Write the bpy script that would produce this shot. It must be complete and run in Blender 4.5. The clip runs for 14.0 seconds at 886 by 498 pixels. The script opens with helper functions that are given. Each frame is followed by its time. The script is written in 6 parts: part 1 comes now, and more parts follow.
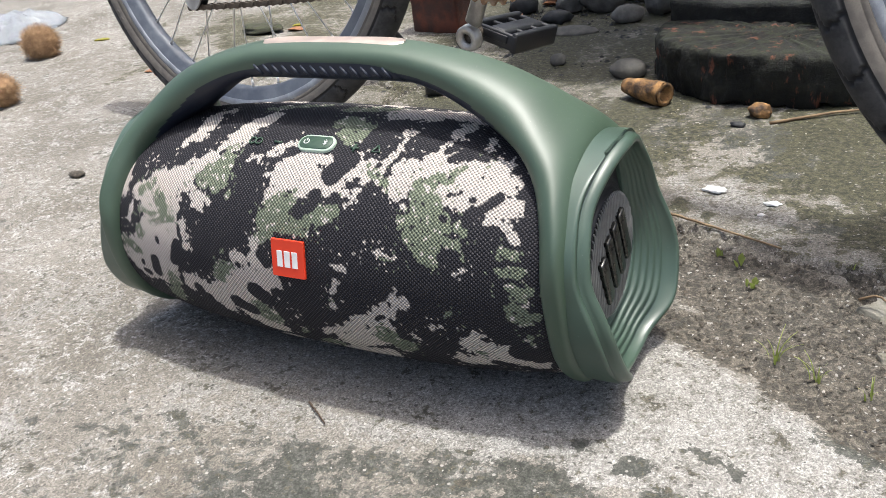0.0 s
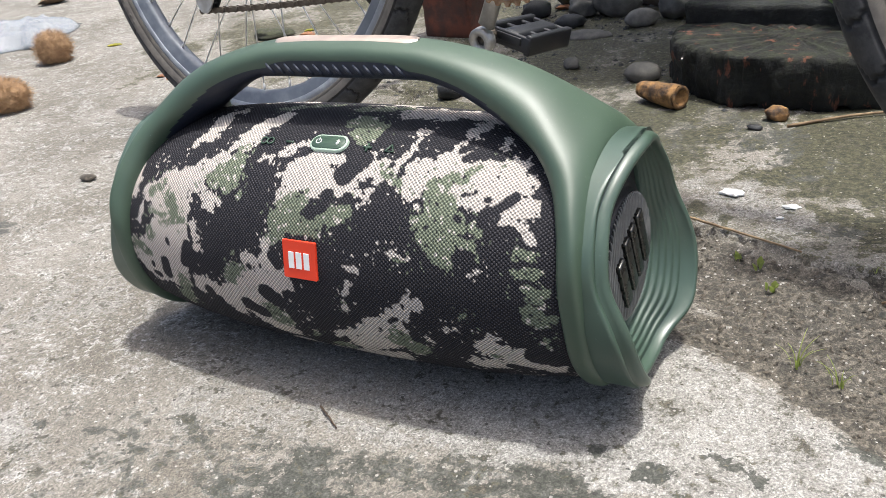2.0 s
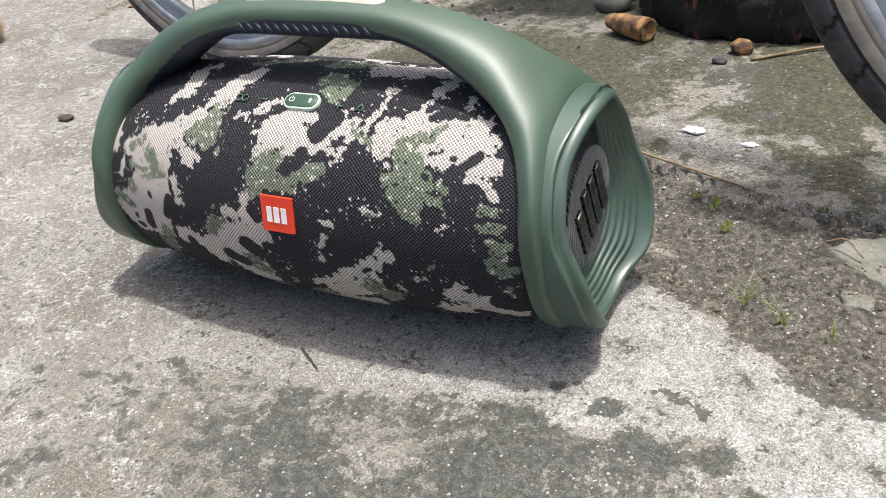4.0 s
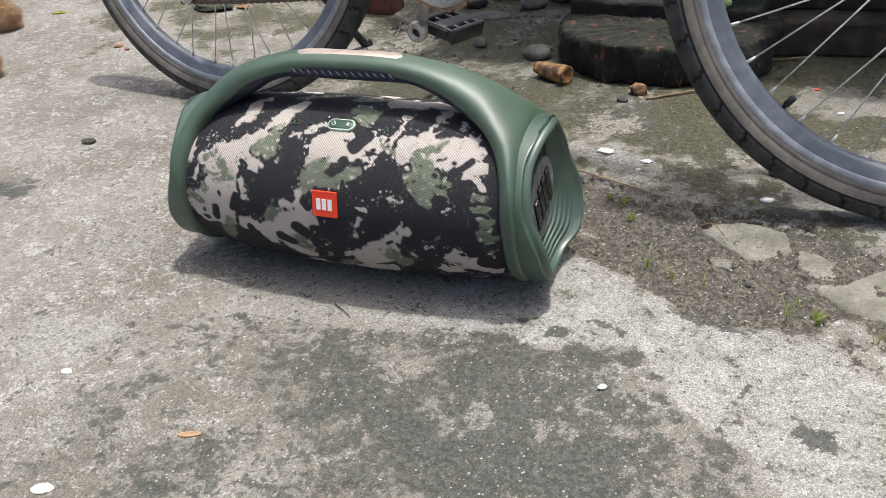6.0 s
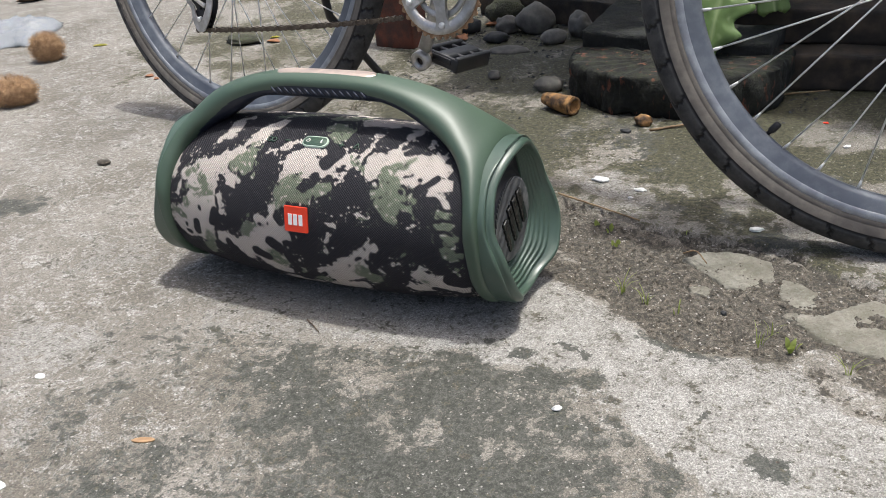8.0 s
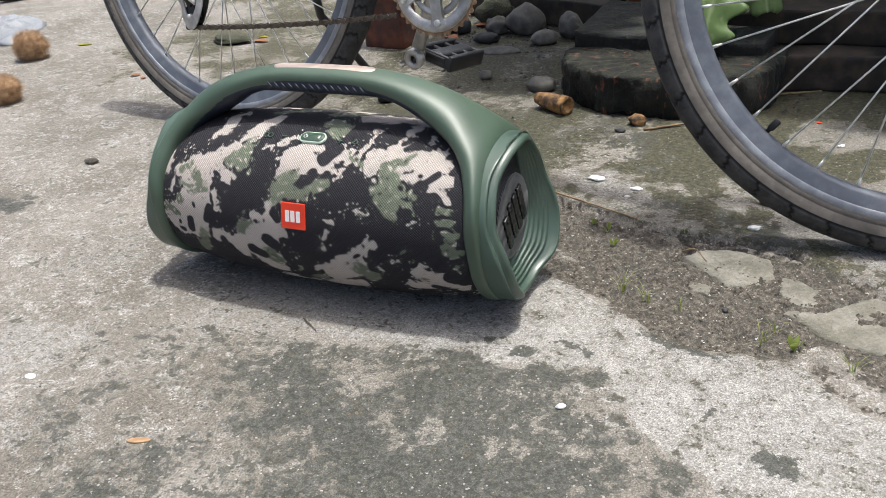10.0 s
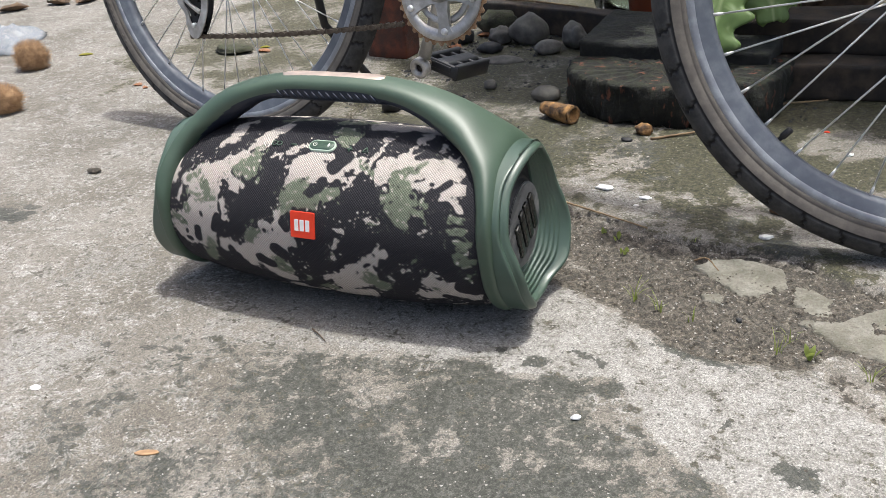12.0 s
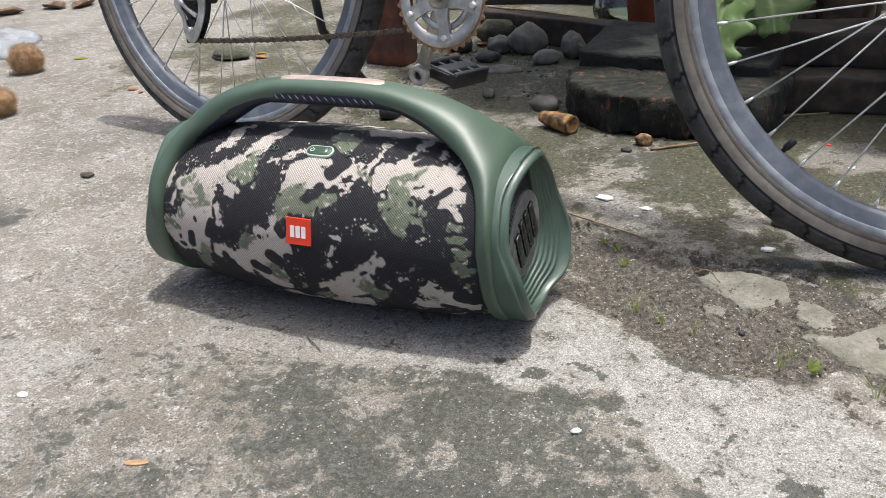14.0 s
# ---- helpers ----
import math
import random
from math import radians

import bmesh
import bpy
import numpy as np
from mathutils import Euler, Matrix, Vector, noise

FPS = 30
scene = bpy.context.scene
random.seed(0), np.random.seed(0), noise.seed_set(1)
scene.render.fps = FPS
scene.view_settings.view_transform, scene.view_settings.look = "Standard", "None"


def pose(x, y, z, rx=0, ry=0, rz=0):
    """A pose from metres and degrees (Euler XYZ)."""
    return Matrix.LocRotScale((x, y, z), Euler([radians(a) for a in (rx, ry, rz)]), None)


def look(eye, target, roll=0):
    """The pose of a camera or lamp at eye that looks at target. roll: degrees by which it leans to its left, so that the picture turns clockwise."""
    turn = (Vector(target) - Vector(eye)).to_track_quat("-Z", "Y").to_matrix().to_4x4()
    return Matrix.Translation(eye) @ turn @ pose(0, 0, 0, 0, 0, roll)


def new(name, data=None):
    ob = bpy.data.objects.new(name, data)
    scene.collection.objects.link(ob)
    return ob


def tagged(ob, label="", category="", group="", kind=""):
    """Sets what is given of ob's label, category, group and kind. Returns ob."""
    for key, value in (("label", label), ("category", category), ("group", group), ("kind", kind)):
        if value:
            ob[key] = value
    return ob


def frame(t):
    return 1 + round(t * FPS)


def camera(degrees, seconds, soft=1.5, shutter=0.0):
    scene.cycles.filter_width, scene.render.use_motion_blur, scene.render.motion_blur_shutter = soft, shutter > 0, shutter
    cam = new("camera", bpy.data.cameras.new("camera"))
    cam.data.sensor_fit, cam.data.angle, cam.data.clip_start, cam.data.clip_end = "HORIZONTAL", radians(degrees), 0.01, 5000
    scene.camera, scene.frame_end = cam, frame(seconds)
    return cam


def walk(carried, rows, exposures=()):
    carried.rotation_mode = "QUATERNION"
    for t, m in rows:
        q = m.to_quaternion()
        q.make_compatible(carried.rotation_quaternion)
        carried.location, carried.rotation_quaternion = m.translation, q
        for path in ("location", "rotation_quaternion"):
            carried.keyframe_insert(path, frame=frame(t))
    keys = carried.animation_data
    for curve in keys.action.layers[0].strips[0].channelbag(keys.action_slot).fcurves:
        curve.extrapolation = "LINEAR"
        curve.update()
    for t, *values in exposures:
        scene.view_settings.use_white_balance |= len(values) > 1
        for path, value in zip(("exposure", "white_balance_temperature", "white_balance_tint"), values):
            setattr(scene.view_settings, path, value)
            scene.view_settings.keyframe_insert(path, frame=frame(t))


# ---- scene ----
cam = camera(53.4, 14.0, 0.85)
PATH = [
    (0, (0.404, -0.526, 0.413), (-0.543, 0.974, -0.511), -8.3),
    (0.5, (0.4, -0.529, 0.416), (-0.56, 0.968, -0.499), -8.4),
    (1, (0.397, -0.529, 0.416), (-0.574, 0.965, -0.49), -8.6),
    (1.5, (0.399, -0.526, 0.41), (-0.575, 0.968, -0.497), -8.6),
    (2, (0.397, -0.521, 0.404), (-0.573, 0.976, -0.501), -8.5),
    (2.5, (0.397, -0.522, 0.405), (-0.569, 0.978, -0.498), -8.4),
    (3, (0.406, -0.529, 0.42), (-0.551, 0.948, -0.53), -9.3),
    (3.5, (0.415, -0.512, 0.442), (-0.527, 0.889, -0.63), -9.9),
    (3.7, (0.417, -0.513, 0.44), (-0.516, 0.888, -0.641), -9.8),
    (5.8, (0.448, -0.8, 0.569), (-0.238, 0.757, -0.483), -5.3),
    (6, (0.465, -0.809, 0.564), (-0.255, 0.739, -0.477), -5.8),
    (6.5, (0.501, -0.812, 0.551), (-0.271, 0.74, -0.445), -5.6),
    (7, (0.53, -0.804, 0.548), (-0.308, 0.732, -0.42), -6.3),
    (7.5, (0.554, -0.79, 0.542), (-0.3, 0.748, -0.409), -6.2),
    (8, (0.557, -0.782, 0.53), (-0.299, 0.761, -0.412), -6.3),
    (8.2, (0.55, -0.781, 0.522), (-0.292, 0.77, -0.42), -6.0),
    (10.5, (0.533, -0.786, 0.519), (-0.286, 0.783, -0.413), -5.6),
    (11, (0.527, -0.786, 0.519), (-0.292, 0.787, -0.405), -5.6),
    (11.5, (0.52, -0.787, 0.519), (-0.297, 0.79, -0.4), -5.6),
    (12, (0.518, -0.785, 0.514), (-0.297, 0.796, -0.4), -5.5),
    (12.5, (0.513, -0.782, 0.512), (-0.299, 0.803, -0.396), -5.3),
    (13, (0.509, -0.783, 0.512), (-0.303, 0.807, -0.39), -5.1),
    (13.5, (0.507, -0.777, 0.507), (-0.301, 0.818, -0.388), -4.8),
    (14, (0.507, -0.775, 0.505), (-0.298, 0.823, -0.389), -4.6),
]
walk(cam, [(t, look(eye, target, roll)) for t, eye, target, roll in PATH], [(0, 1.06, 6150, 7), (3.7, 1.06, 6150, 7), (5.8, 0.88, 6150, 7), (6.8, 0.69, 6150, 7), (8.2, 0.76, 6150, 7), (10.5, 0.87, 6150, 7), (14, 0.87, 6150, 7)])

# ---- light ----
world = bpy.data.worlds.new("sky")
scene.world = world
world.use_nodes = True
SUN_TO = Vector((0.16, 0.10, 1.0)).normalized()
_wn, _wl = world.node_tree.nodes, world.node_tree.links
_sky = _wn.new("ShaderNodeTexSky")
_sky.sky_type, _sky.sun_disc = "NISHITA", False
_sky.sun_elevation = math.asin(SUN_TO.z)
_sky.sun_rotation = math.atan2(SUN_TO.x, SUN_TO.y)
_sky.air_density, _sky.dust_density, _sky.ozone_density = 0.7, 7.0, 0.3
_wl.new(_sky.outputs[0], _wn["Background"].inputs[0])
_wn["Background"].inputs[1].default_value = 0.12
sun = new("sun", bpy.data.lights.new("sun", "SUN"))
sun.data.energy, sun.data.angle, sun.data.color = 2.2, radians(2.6), (1.0, 0.95, 0.88)
sun.matrix_world = look(SUN_TO * 5, (0, 0, 0))


# ---- material helpers ----
def rgb(c):
    return (*c, 1.0)


class Mat:
    """A small builder of node materials."""

    def __init__(self, name, base=(0.5, 0.5, 0.5), rough=0.6, metal=0.0, spec=0.5):
        self.m = bpy.data.materials.new(name)
        self.m.use_nodes = True
        self.n, self.l = self.m.node_tree.nodes, self.m.node_tree.links
        self.b = self.n["Principled BSDF"]
        self.set("Base Color", rgb(base))
        self.set("Roughness", rough)
        self.set("Metallic", metal)
        self.set("Specular IOR Level", spec)
        self._co = None

    def set(self, slot, v):
        s = self.b.inputs[slot]
        if isinstance(v, bpy.types.NodeSocket):
            self.l.new(v, s)
        else:
            s.default_value = v

    def co(self):
        if self._co is None:
            self._co = self.n.new("ShaderNodeTexCoord").outputs["Object"]
        return self._co

    def put(self, sock, v):
        if isinstance(v, bpy.types.NodeSocket):
            self.l.new(v, sock)
        else:
            sock.default_value = v

    def noise(self, scale, detail=4.0, rough=0.55, distort=0.0, vec=None, stretch=None):
        t = self.n.new("ShaderNodeTexNoise")
        t.inputs["Scale"].default_value = scale
        t.inputs["Detail"].default_value = detail
        t.inputs["Roughness"].default_value = rough
        t.inputs["Distortion"].default_value = distort
        src = vec or self.co()
        if stretch:
            mp = self.n.new("ShaderNodeMapping")
            mp.inputs["Scale"].default_value = stretch
            self.l.new(src, mp.inputs[0])
            src = mp.outputs[0]
        self.l.new(src, t.inputs["Vector"])
        return t.outputs[0]

    def voronoi(self, scale, feature="F1", out="Distance"):
        t = self.n.new("ShaderNodeTexVoronoi")
        t.feature = feature
        t.inputs["Scale"].default_value = scale
        self.l.new(self.co(), t.inputs["Vector"])
        return t.outputs[out]

    def ramp(self, fac, lo, hi, a=0.0, b=1.0):
        t = self.n.new("ShaderNodeMapRange")
        t.interpolation_type = "SMOOTHSTEP"
        self.put(t.inputs[0], fac)
        for i, v in enumerate((lo, hi, a, b)):
            t.inputs[i + 1].default_value = v
        return t.outputs[0]

    def math(self, op, a, b=0.0):
        t = self.n.new("ShaderNodeMath")
        t.operation = op
        self.put(t.inputs[0], a)
        self.put(t.inputs[1], b)
        return t.outputs[0]

    def mix(self, fac, a, b, mode="MIX"):
        t = self.n.new("ShaderNodeMix")
        t.data_type, t.blend_type = "RGBA", mode
        self.put(t.inputs[0], fac)
        for s, v in ((t.inputs[6], a), (t.inputs[7], b)):
            self.put(s, v if isinstance(v, bpy.types.NodeSocket) else rgb(v))
        return t.outputs[2]

    def attr(self, name, out=2):
        t = self.n.new("ShaderNodeAttribute")
        t.attribute_name = name
        return t.outputs[out]

    def bump(self, h, strength=0.5, dist=0.001, prev=None):
        t = self.n.new("ShaderNodeBump")
        t.inputs["Strength"].default_value = strength
        t.inputs["Distance"].default_value = dist
        self.l.new(h, t.inputs["Height"])
        if prev:
            self.l.new(prev, t.inputs["Normal"])
        return t.outputs[0]


def simple(name, base, dark=None, rough=0.6, metal=0.0, scale=60.0, bump=0.25, dist=0.0008, rvar=0.15, fine=900.0):
    """A surface with two scales of variation."""
    m = Mat(name, base, rough, metal)
    dark = dark or tuple(0.6 * v for v in base)
    big, small = m.noise(scale, 5, 0.6), m.noise(fine, 3, 0.6)
    c = m.mix(m.ramp(big, 0.35, 0.7), dark, base)
    c = m.mix(m.ramp(small, 0.4, 0.75, 0.0, 0.35), c, dark)
    m.set("Base Color", c)
    m.set("Roughness", m.ramp(big, 0.3, 0.7, max(rough - rvar, 0.05), min(rough + rvar, 1.0)))
    m.set("Normal", m.bump(small, bump, dist, m.bump(big, bump, dist * 4)))
    return m.m


def fine_paint(name, base, rough, bump=0.12, fine=1600.0, spec=0.5):
    """Moulded plastic or rubber: nearly one colour, with dust and a fine leathery grain."""
    m = Mat(name, base, rough, 0.0, spec)
    big, small = m.noise(22, 4), m.noise(fine, 2)
    dust = m.math("MULTIPLY", m.ramp(m.noise(420, 3, 0.7), 0.66, 0.74), 0.16)
    c = m.mix(m.ramp(big, 0.3, 0.7), tuple(0.9 * v for v in base), tuple(min(1.08 * v, 1) for v in base))
    m.set("Base Color", m.mix(dust, c, (0.35, 0.36, 0.34)))
    m.set("Roughness", m.ramp(big, 0.3, 0.7, rough - 0.05, rough + 0.06))
    m.set("Normal", m.bump(small, bump, 0.0004))
    return m.m


# ---- mesh helpers ----
def link_mesh(name, me, mat, parent=None, label="", smooth=True):
    ob = new(name, me)
    if mat and not me.materials:
        me.materials.append(mat)
    if smooth:
        me.shade_smooth()
    if parent:
        ob.parent = parent
    if label:
        ob["label"] = label
    return ob


def part(name, bm, mat, parent=None, label="", smooth=True):
    me = bpy.data.meshes.new(name)
    bm.normal_update()
    bm.to_mesh(me)
    bm.free()
    return link_mesh(name, me, mat, parent, label, smooth)


def py_part(name, verts, faces, mat, parent=None, label="", smooth=True):
    me = bpy.data.meshes.new(name)
    me.from_pydata([tuple(v) for v in verts], [], faces)
    me.update()
    return link_mesh(name, me, mat, parent, label, smooth)


def shared(name, ob, parent, m):
    """A further piece on the same mesh as ob, at the pose m in its parent's space."""
    o = new(name, ob.data)
    o.parent, o.matrix_basis = parent, m
    return o


def thing(name, label, category, place=(0, 0, 0), turn=(0, 0, 0), group=""):
    e = new(name)
    e.matrix_world = pose(*place, *turn)
    return tagged(e, label, category, group)


def grid_faces(nu, nv, wrap_u=False, wrap_v=False):
    f = []
    for i in range(nu if wrap_u else nu - 1):
        for j in range(nv if wrap_v else nv - 1):
            a, b = i, (i + 1) % nu
            c, d = j, (j + 1) % nv
            f.append((a * nv + c, b * nv + c, b * nv + d, a * nv + d))
    return f


def catmull(pts, n):
    """n points along a smooth line through rows of any width."""
    p = np.array(pts, float)
    p = np.vstack([2 * p[0] - p[1], p, 2 * p[-1] - p[-2]])
    out, k = [], len(pts) - 1
    for s in np.linspace(0, k - 1e-6, n):
        i = int(s)
        t = s - i
        a, b, c, d = p[i], p[i + 1], p[i + 2], p[i + 3]
        out.append(0.5 * (2 * b + (c - a) * t + (2 * a - 5 * b + 4 * c - d) * t * t + (3 * b - a - 3 * c + d) * t ** 3))
    return np.array(out)


def tube(bm, pts, radius, seg=10, cap=True):
    """A round bar along points; radius: one number or one a point."""
    pts = [Vector(p) for p in pts]
    rad = radius if hasattr(radius, "__len__") else [radius] * len(pts)
    rings, prev = [], None
    for i, p in enumerate(pts):
        t = (pts[min(i + 1, len(pts) - 1)] - pts[max(i - 1, 0)]).normalized()
        ref = prev if prev else (Vector((0, 0, 1)) if abs(t.z) < 0.9 else Vector((1, 0, 0)))
        a = (ref - t * ref.dot(t)).normalized()
        prev = a
        b = t.cross(a)
        rings.append([bm.verts.new(p + rad[i] * (math.cos(q) * a + math.sin(q) * b)) for q in (2 * math.pi * k / seg for k in range(seg))])
    for r0, r1 in zip(rings, rings[1:]):
        for k in range(seg):
            bm.faces.new((r0[k], r0[(k + 1) % seg], r1[(k + 1) % seg], r1[k]))
    if cap:
        bm.faces.new(rings[0][::-1])
        bm.faces.new(rings[-1])
    return bm


def revolve(bm, profile, seg=48, axis="y", closed=False):
    """Turn a profile of (radius, along) round an axis."""
    rings = []
    for r, h in profile:
        ring = []
        for k in range(seg):
            q = 2 * math.pi * k / seg
            c, s = r * math.cos(q), r * math.sin(q)
            ring.append(bm.verts.new({"y": (c, h, s), "x": (h, c, s), "z": (c, s, h)}[axis]))
        rings.append(ring)
    pairs = list(zip(rings, rings[1:])) + ([(rings[-1], rings[0])] if closed else [])
    for r0, r1 in pairs:
        for k in range(seg):
            bm.faces.new((r0[k], r0[(k + 1) % seg], r1[(k + 1) % seg], r1[k]))
    if not closed:
        for ring in (rings[0], rings[-1]):
            if (ring[0].co - ring[seg // 2].co).length > 1e-4:
                bm.faces.new(ring)
    bmesh.ops.recalc_face_normals(bm, faces=bm.faces)
    return bm


def box(bm, size, centre=(0, 0, 0), bevel=0.0, m=None, seg=2):
    g = bmesh.ops.create_cube(bm, size=1.0)
    for v in g["verts"]:
        v.co = Vector((v.co.x * size[0] + centre[0], v.co.y * size[1] + centre[1], v.co.z * size[2] + centre[2]))
    if bevel:
        ed = {e for v in g["verts"] for e in v.link_edges}
        r = bmesh.ops.bevel(bm, geom=list(ed), offset=bevel, segments=seg, affect="EDGES", profile=0.6)
    if m is not None:
        bmesh.ops.transform(bm, matrix=m, verts=bm.verts)
    return bm


def lump(size, seed, rough=0.25, sub=3, freq=2.0, flat=0.0, sharp=False):
    """An uneven stone: a ball pushed in and out, with a flattened base at z = 0."""
    bm = bmesh.new()
    bmesh.ops.create_icosphere(bm, subdivisions=sub, radius=1.0)
    off = Vector((seed * 7.3, seed * 3.1, seed * 1.7))
    for v in bm.verts:
        n = noise.noise(v.co * freq + off) + 0.5 * noise.noise(v.co * freq * 2.3 + off)
        if sharp:
            n = noise.cell(v.co * freq * 0.8 + off) - 0.5 + 0.3 * n
        v.co *= 1 + rough * n
        v.co = Vector((v.co.x * size[0], v.co.y * size[1], v.co.z * size[2]))
    zmin = min(v.co.z for v in bm.verts)
    cut = zmin + flat * size[2]
    for v in bm.verts:
        v.co.z = max(v.co.z, cut) - cut
    return bm


def fbm(x, y, s, seed=0.0, octaves=4):
    return noise.fractal(Vector((x * s + seed, y * s - seed, seed * 0.37)), 1.0, 2.1, octaves)


# ---- materials ----
M_SHELL = fine_paint("moss_green_plastic", (0.042, 0.075, 0.045), 0.52, 0.1, 1600.0, 0.9)
M_RING = fine_paint("green_rubber", (0.050, 0.084, 0.060), 0.40, 0.12, 1600.0, 0.8)
M_NAVY = fine_paint("dark_navy_rubber", (0.012, 0.017, 0.032), 0.48, 0.2)
M_BLACK = fine_paint("black_rubber", (0.012, 0.012, 0.013), 0.5, 0.25)
M_PLATE = simple("brushed_champagne_metal", (0.62, 0.50, 0.42), (0.5, 0.4, 0.34), 0.42, 0.55, 90, 0.08, 0.0003, 0.06)
M_RED = fine_paint("orange_red_enamel", (0.72, 0.045, 0.012), 0.42, 0.03)
M_WHITE = fine_paint("white_print", (0.8, 0.79, 0.76), 0.5, 0.03)
M_MINT = fine_paint("pale_green_print", (0.42, 0.52, 0.42), 0.5, 0.03)
M_BUTTON = fine_paint("green_button_rubber", (0.040, 0.075, 0.050), 0.5, 0.1)
M_CHROME = simple("smoked_chrome", (0.10, 0.10, 0.095), (0.06, 0.06, 0.058), 0.30, 0.9, 140, 0.05, 0.0002, 0.06)
def tyre_rubber():
    m = Mat("worn_tyre_rubber", rough=0.72)
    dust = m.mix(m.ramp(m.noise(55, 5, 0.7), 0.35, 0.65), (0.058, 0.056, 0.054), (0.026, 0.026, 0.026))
    # dust-free groove bottoms, painted darker still for the shade in them
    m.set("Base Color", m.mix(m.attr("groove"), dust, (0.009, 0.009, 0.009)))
    m.set("Normal", m.bump(m.noise(700, 3, 0.6), 0.35, 0.0005))
    return m.m


M_RIB = simple("grey_rubber_rib", (0.21, 0.21, 0.20), (0.15, 0.15, 0.145), 0.4, 0.0, 140, 0.05, 0.0002, 0.06)
M_TYRE = tyre_rubber()
M_WALL = simple("dusty_tyre_sidewall", (0.150, 0.134, 0.116), (0.082, 0.073, 0.064), 0.8, 0.0, 40, 0.3, 0.0005, 0.1)
M_RIM = simple("slate_blue_anodised_rim", (0.165, 0.180, 0.202), (0.105, 0.117, 0.138), 0.45, 0.25, 50, 0.06, 0.0003, 0.08)
M_RIMGREY = simple("grey_rim_brake_track", (0.40, 0.42, 0.44), (0.25, 0.26, 0.28), 0.45, 0.5, 50, 0.1, 0.0003, 0.1)
M_STEEL = simple("spoke_steel", (0.82, 0.82, 0.80), (0.62, 0.61, 0.59), 0.42, 0.6, 90, 0.06, 0.0002, 0.1)
M_ALU = simple("tarnished_aluminium", (0.66, 0.65, 0.63), (0.40, 0.385, 0.36), 0.42, 0.75, 50, 0.15, 0.0004, 0.12)
M_RUSTY = simple("rust_tinged_steel_teeth", (0.42, 0.29, 0.18), (0.24, 0.13, 0.06), 0.62, 0.4, 120, 0.3, 0.0004)
M_CHAIN = simple("oily_chain_steel", (0.17, 0.145, 0.115), (0.07, 0.055, 0.045), 0.48, 0.7, 160, 0.25, 0.0004)
M_PEDAL = fine_paint("black_pedal_plastic", (0.018, 0.019, 0.022), 0.42, 0.2)
M_FRAME = fine_paint("black_frame_paint", (0.014, 0.016, 0.022), 0.25, 0.03)


# ---- ground ----
def line_y(pts):
    px, py = [p[0] for p in pts], [p[1] for p in pts]
    return lambda x: float(np.interp(x, px, py))


SOIL_FAR = line_y([(0.10, 0.262), (0.19, 0.242), (0.28, 0.20), (0.36, 0.178), (0.41, 0.192), (0.47, 0.180), (0.53, 0.138), (0.58, 0.118), (0.8, 0.06), (1.2, -0.05)])
SOIL_NEAR = line_y([(0.10, 0.16), (0.22, 0.078), (0.314, 0.013), (0.378, -0.011), (0.45, -0.028), (0.511, -0.038), (0.564, -0.066), (0.8, -0.15), (1.2, -0.30)])
DARK_EDGE = line_y([(-0.3, -0.17), (-0.05, -0.155), (0.08, -0.135), (0.155, -0.128), (0.19, -0.104), (0.24, -0.129), (0.294, -0.12), (0.336, -0.098), (0.352, -0.138), (0.416, -0.20), (0.444, -0.213), (0.55, -0.30), (0.8, -0.5)])
# x, y, half length, half width, degrees, strength
WET_SPOTS = [(-0.162, -0.200, 0.011, 0.007, 20, 0.8), (-0.210, -0.208, 0.009, 0.006, 20, 0.6), (0.253, -0.094, 0.013, 0.009, 20, 1.0), (0.293, -0.068, 0.016, 0.005, -30, 0.9),
             (0.318, -0.081, 0.012, 0.005, -40, 0.9), (0.339, -0.114, 0.009, 0.014, 0, 1.0), (0.445, -0.135, 0.005, 0.004, 0, 0.9), (0.508, -0.182, 0.018, 0.014, 0, 1.0),
             (0.216, -0.087, 0.008, 0.006, 0, 0.8), (-0.665, 0.015, 0.07, 0.035, 30, 0.75), (0.41, -0.02, 0.022, 0.03, 20, 0.8), (0.17, -0.21, 0.05, 0.03, 30, 0.5), (0.31, -0.19, 0.06, 0.035, -20, 0.72), (0.36, -0.235, 0.06, 0.03, -35, 0.7), (0.40, -0.035, 0.05, 0.012, -15, 0.8)]
WET_FAR = [(0.256, 0.394, 0.05, 0.025, 20, 0.9), (0.335, 0.42, 0.06, 0.03, 10, 0.9), (0.32, 0.277, 0.06, 0.022, -10, 0.8), (0.40, 0.262, 0.05, 0.02, -10, 0.7),
           (0.458, 0.216, 0.035, 0.02, -20, 1.0), (0.13, 0.50, 0.10, 0.05, 30, 0.7), (0.30, 0.50, 0.14, 0.05, 0, 0.9), (0.23, 0.335, 0.04, 0.015, 10, 0.5), (0.52, 0.33, 0.1, 0.03, 10, 0.6), (0.34, 0.46, 0.11, 0.07, 5, 0.95), (0.48, 0.42, 0.09, 0.05, 0, 0.9)]
POWDER = [(-0.28, -0.25, 0.08, 0.05, 30, 0.62), (-0.16, -0.36, 0.06, 0.04, 10, 0.5), (-0.08, -0.15, 0.06, 0.025, 0, 0.5), (-0.34, -0.05, 0.09, 0.05, 40, 0.45), (0.25, 0.32, 0.09, 0.05, -25, 0.6), (0.62, 0.215, 0.13, 0.06, -18, 0.6)]
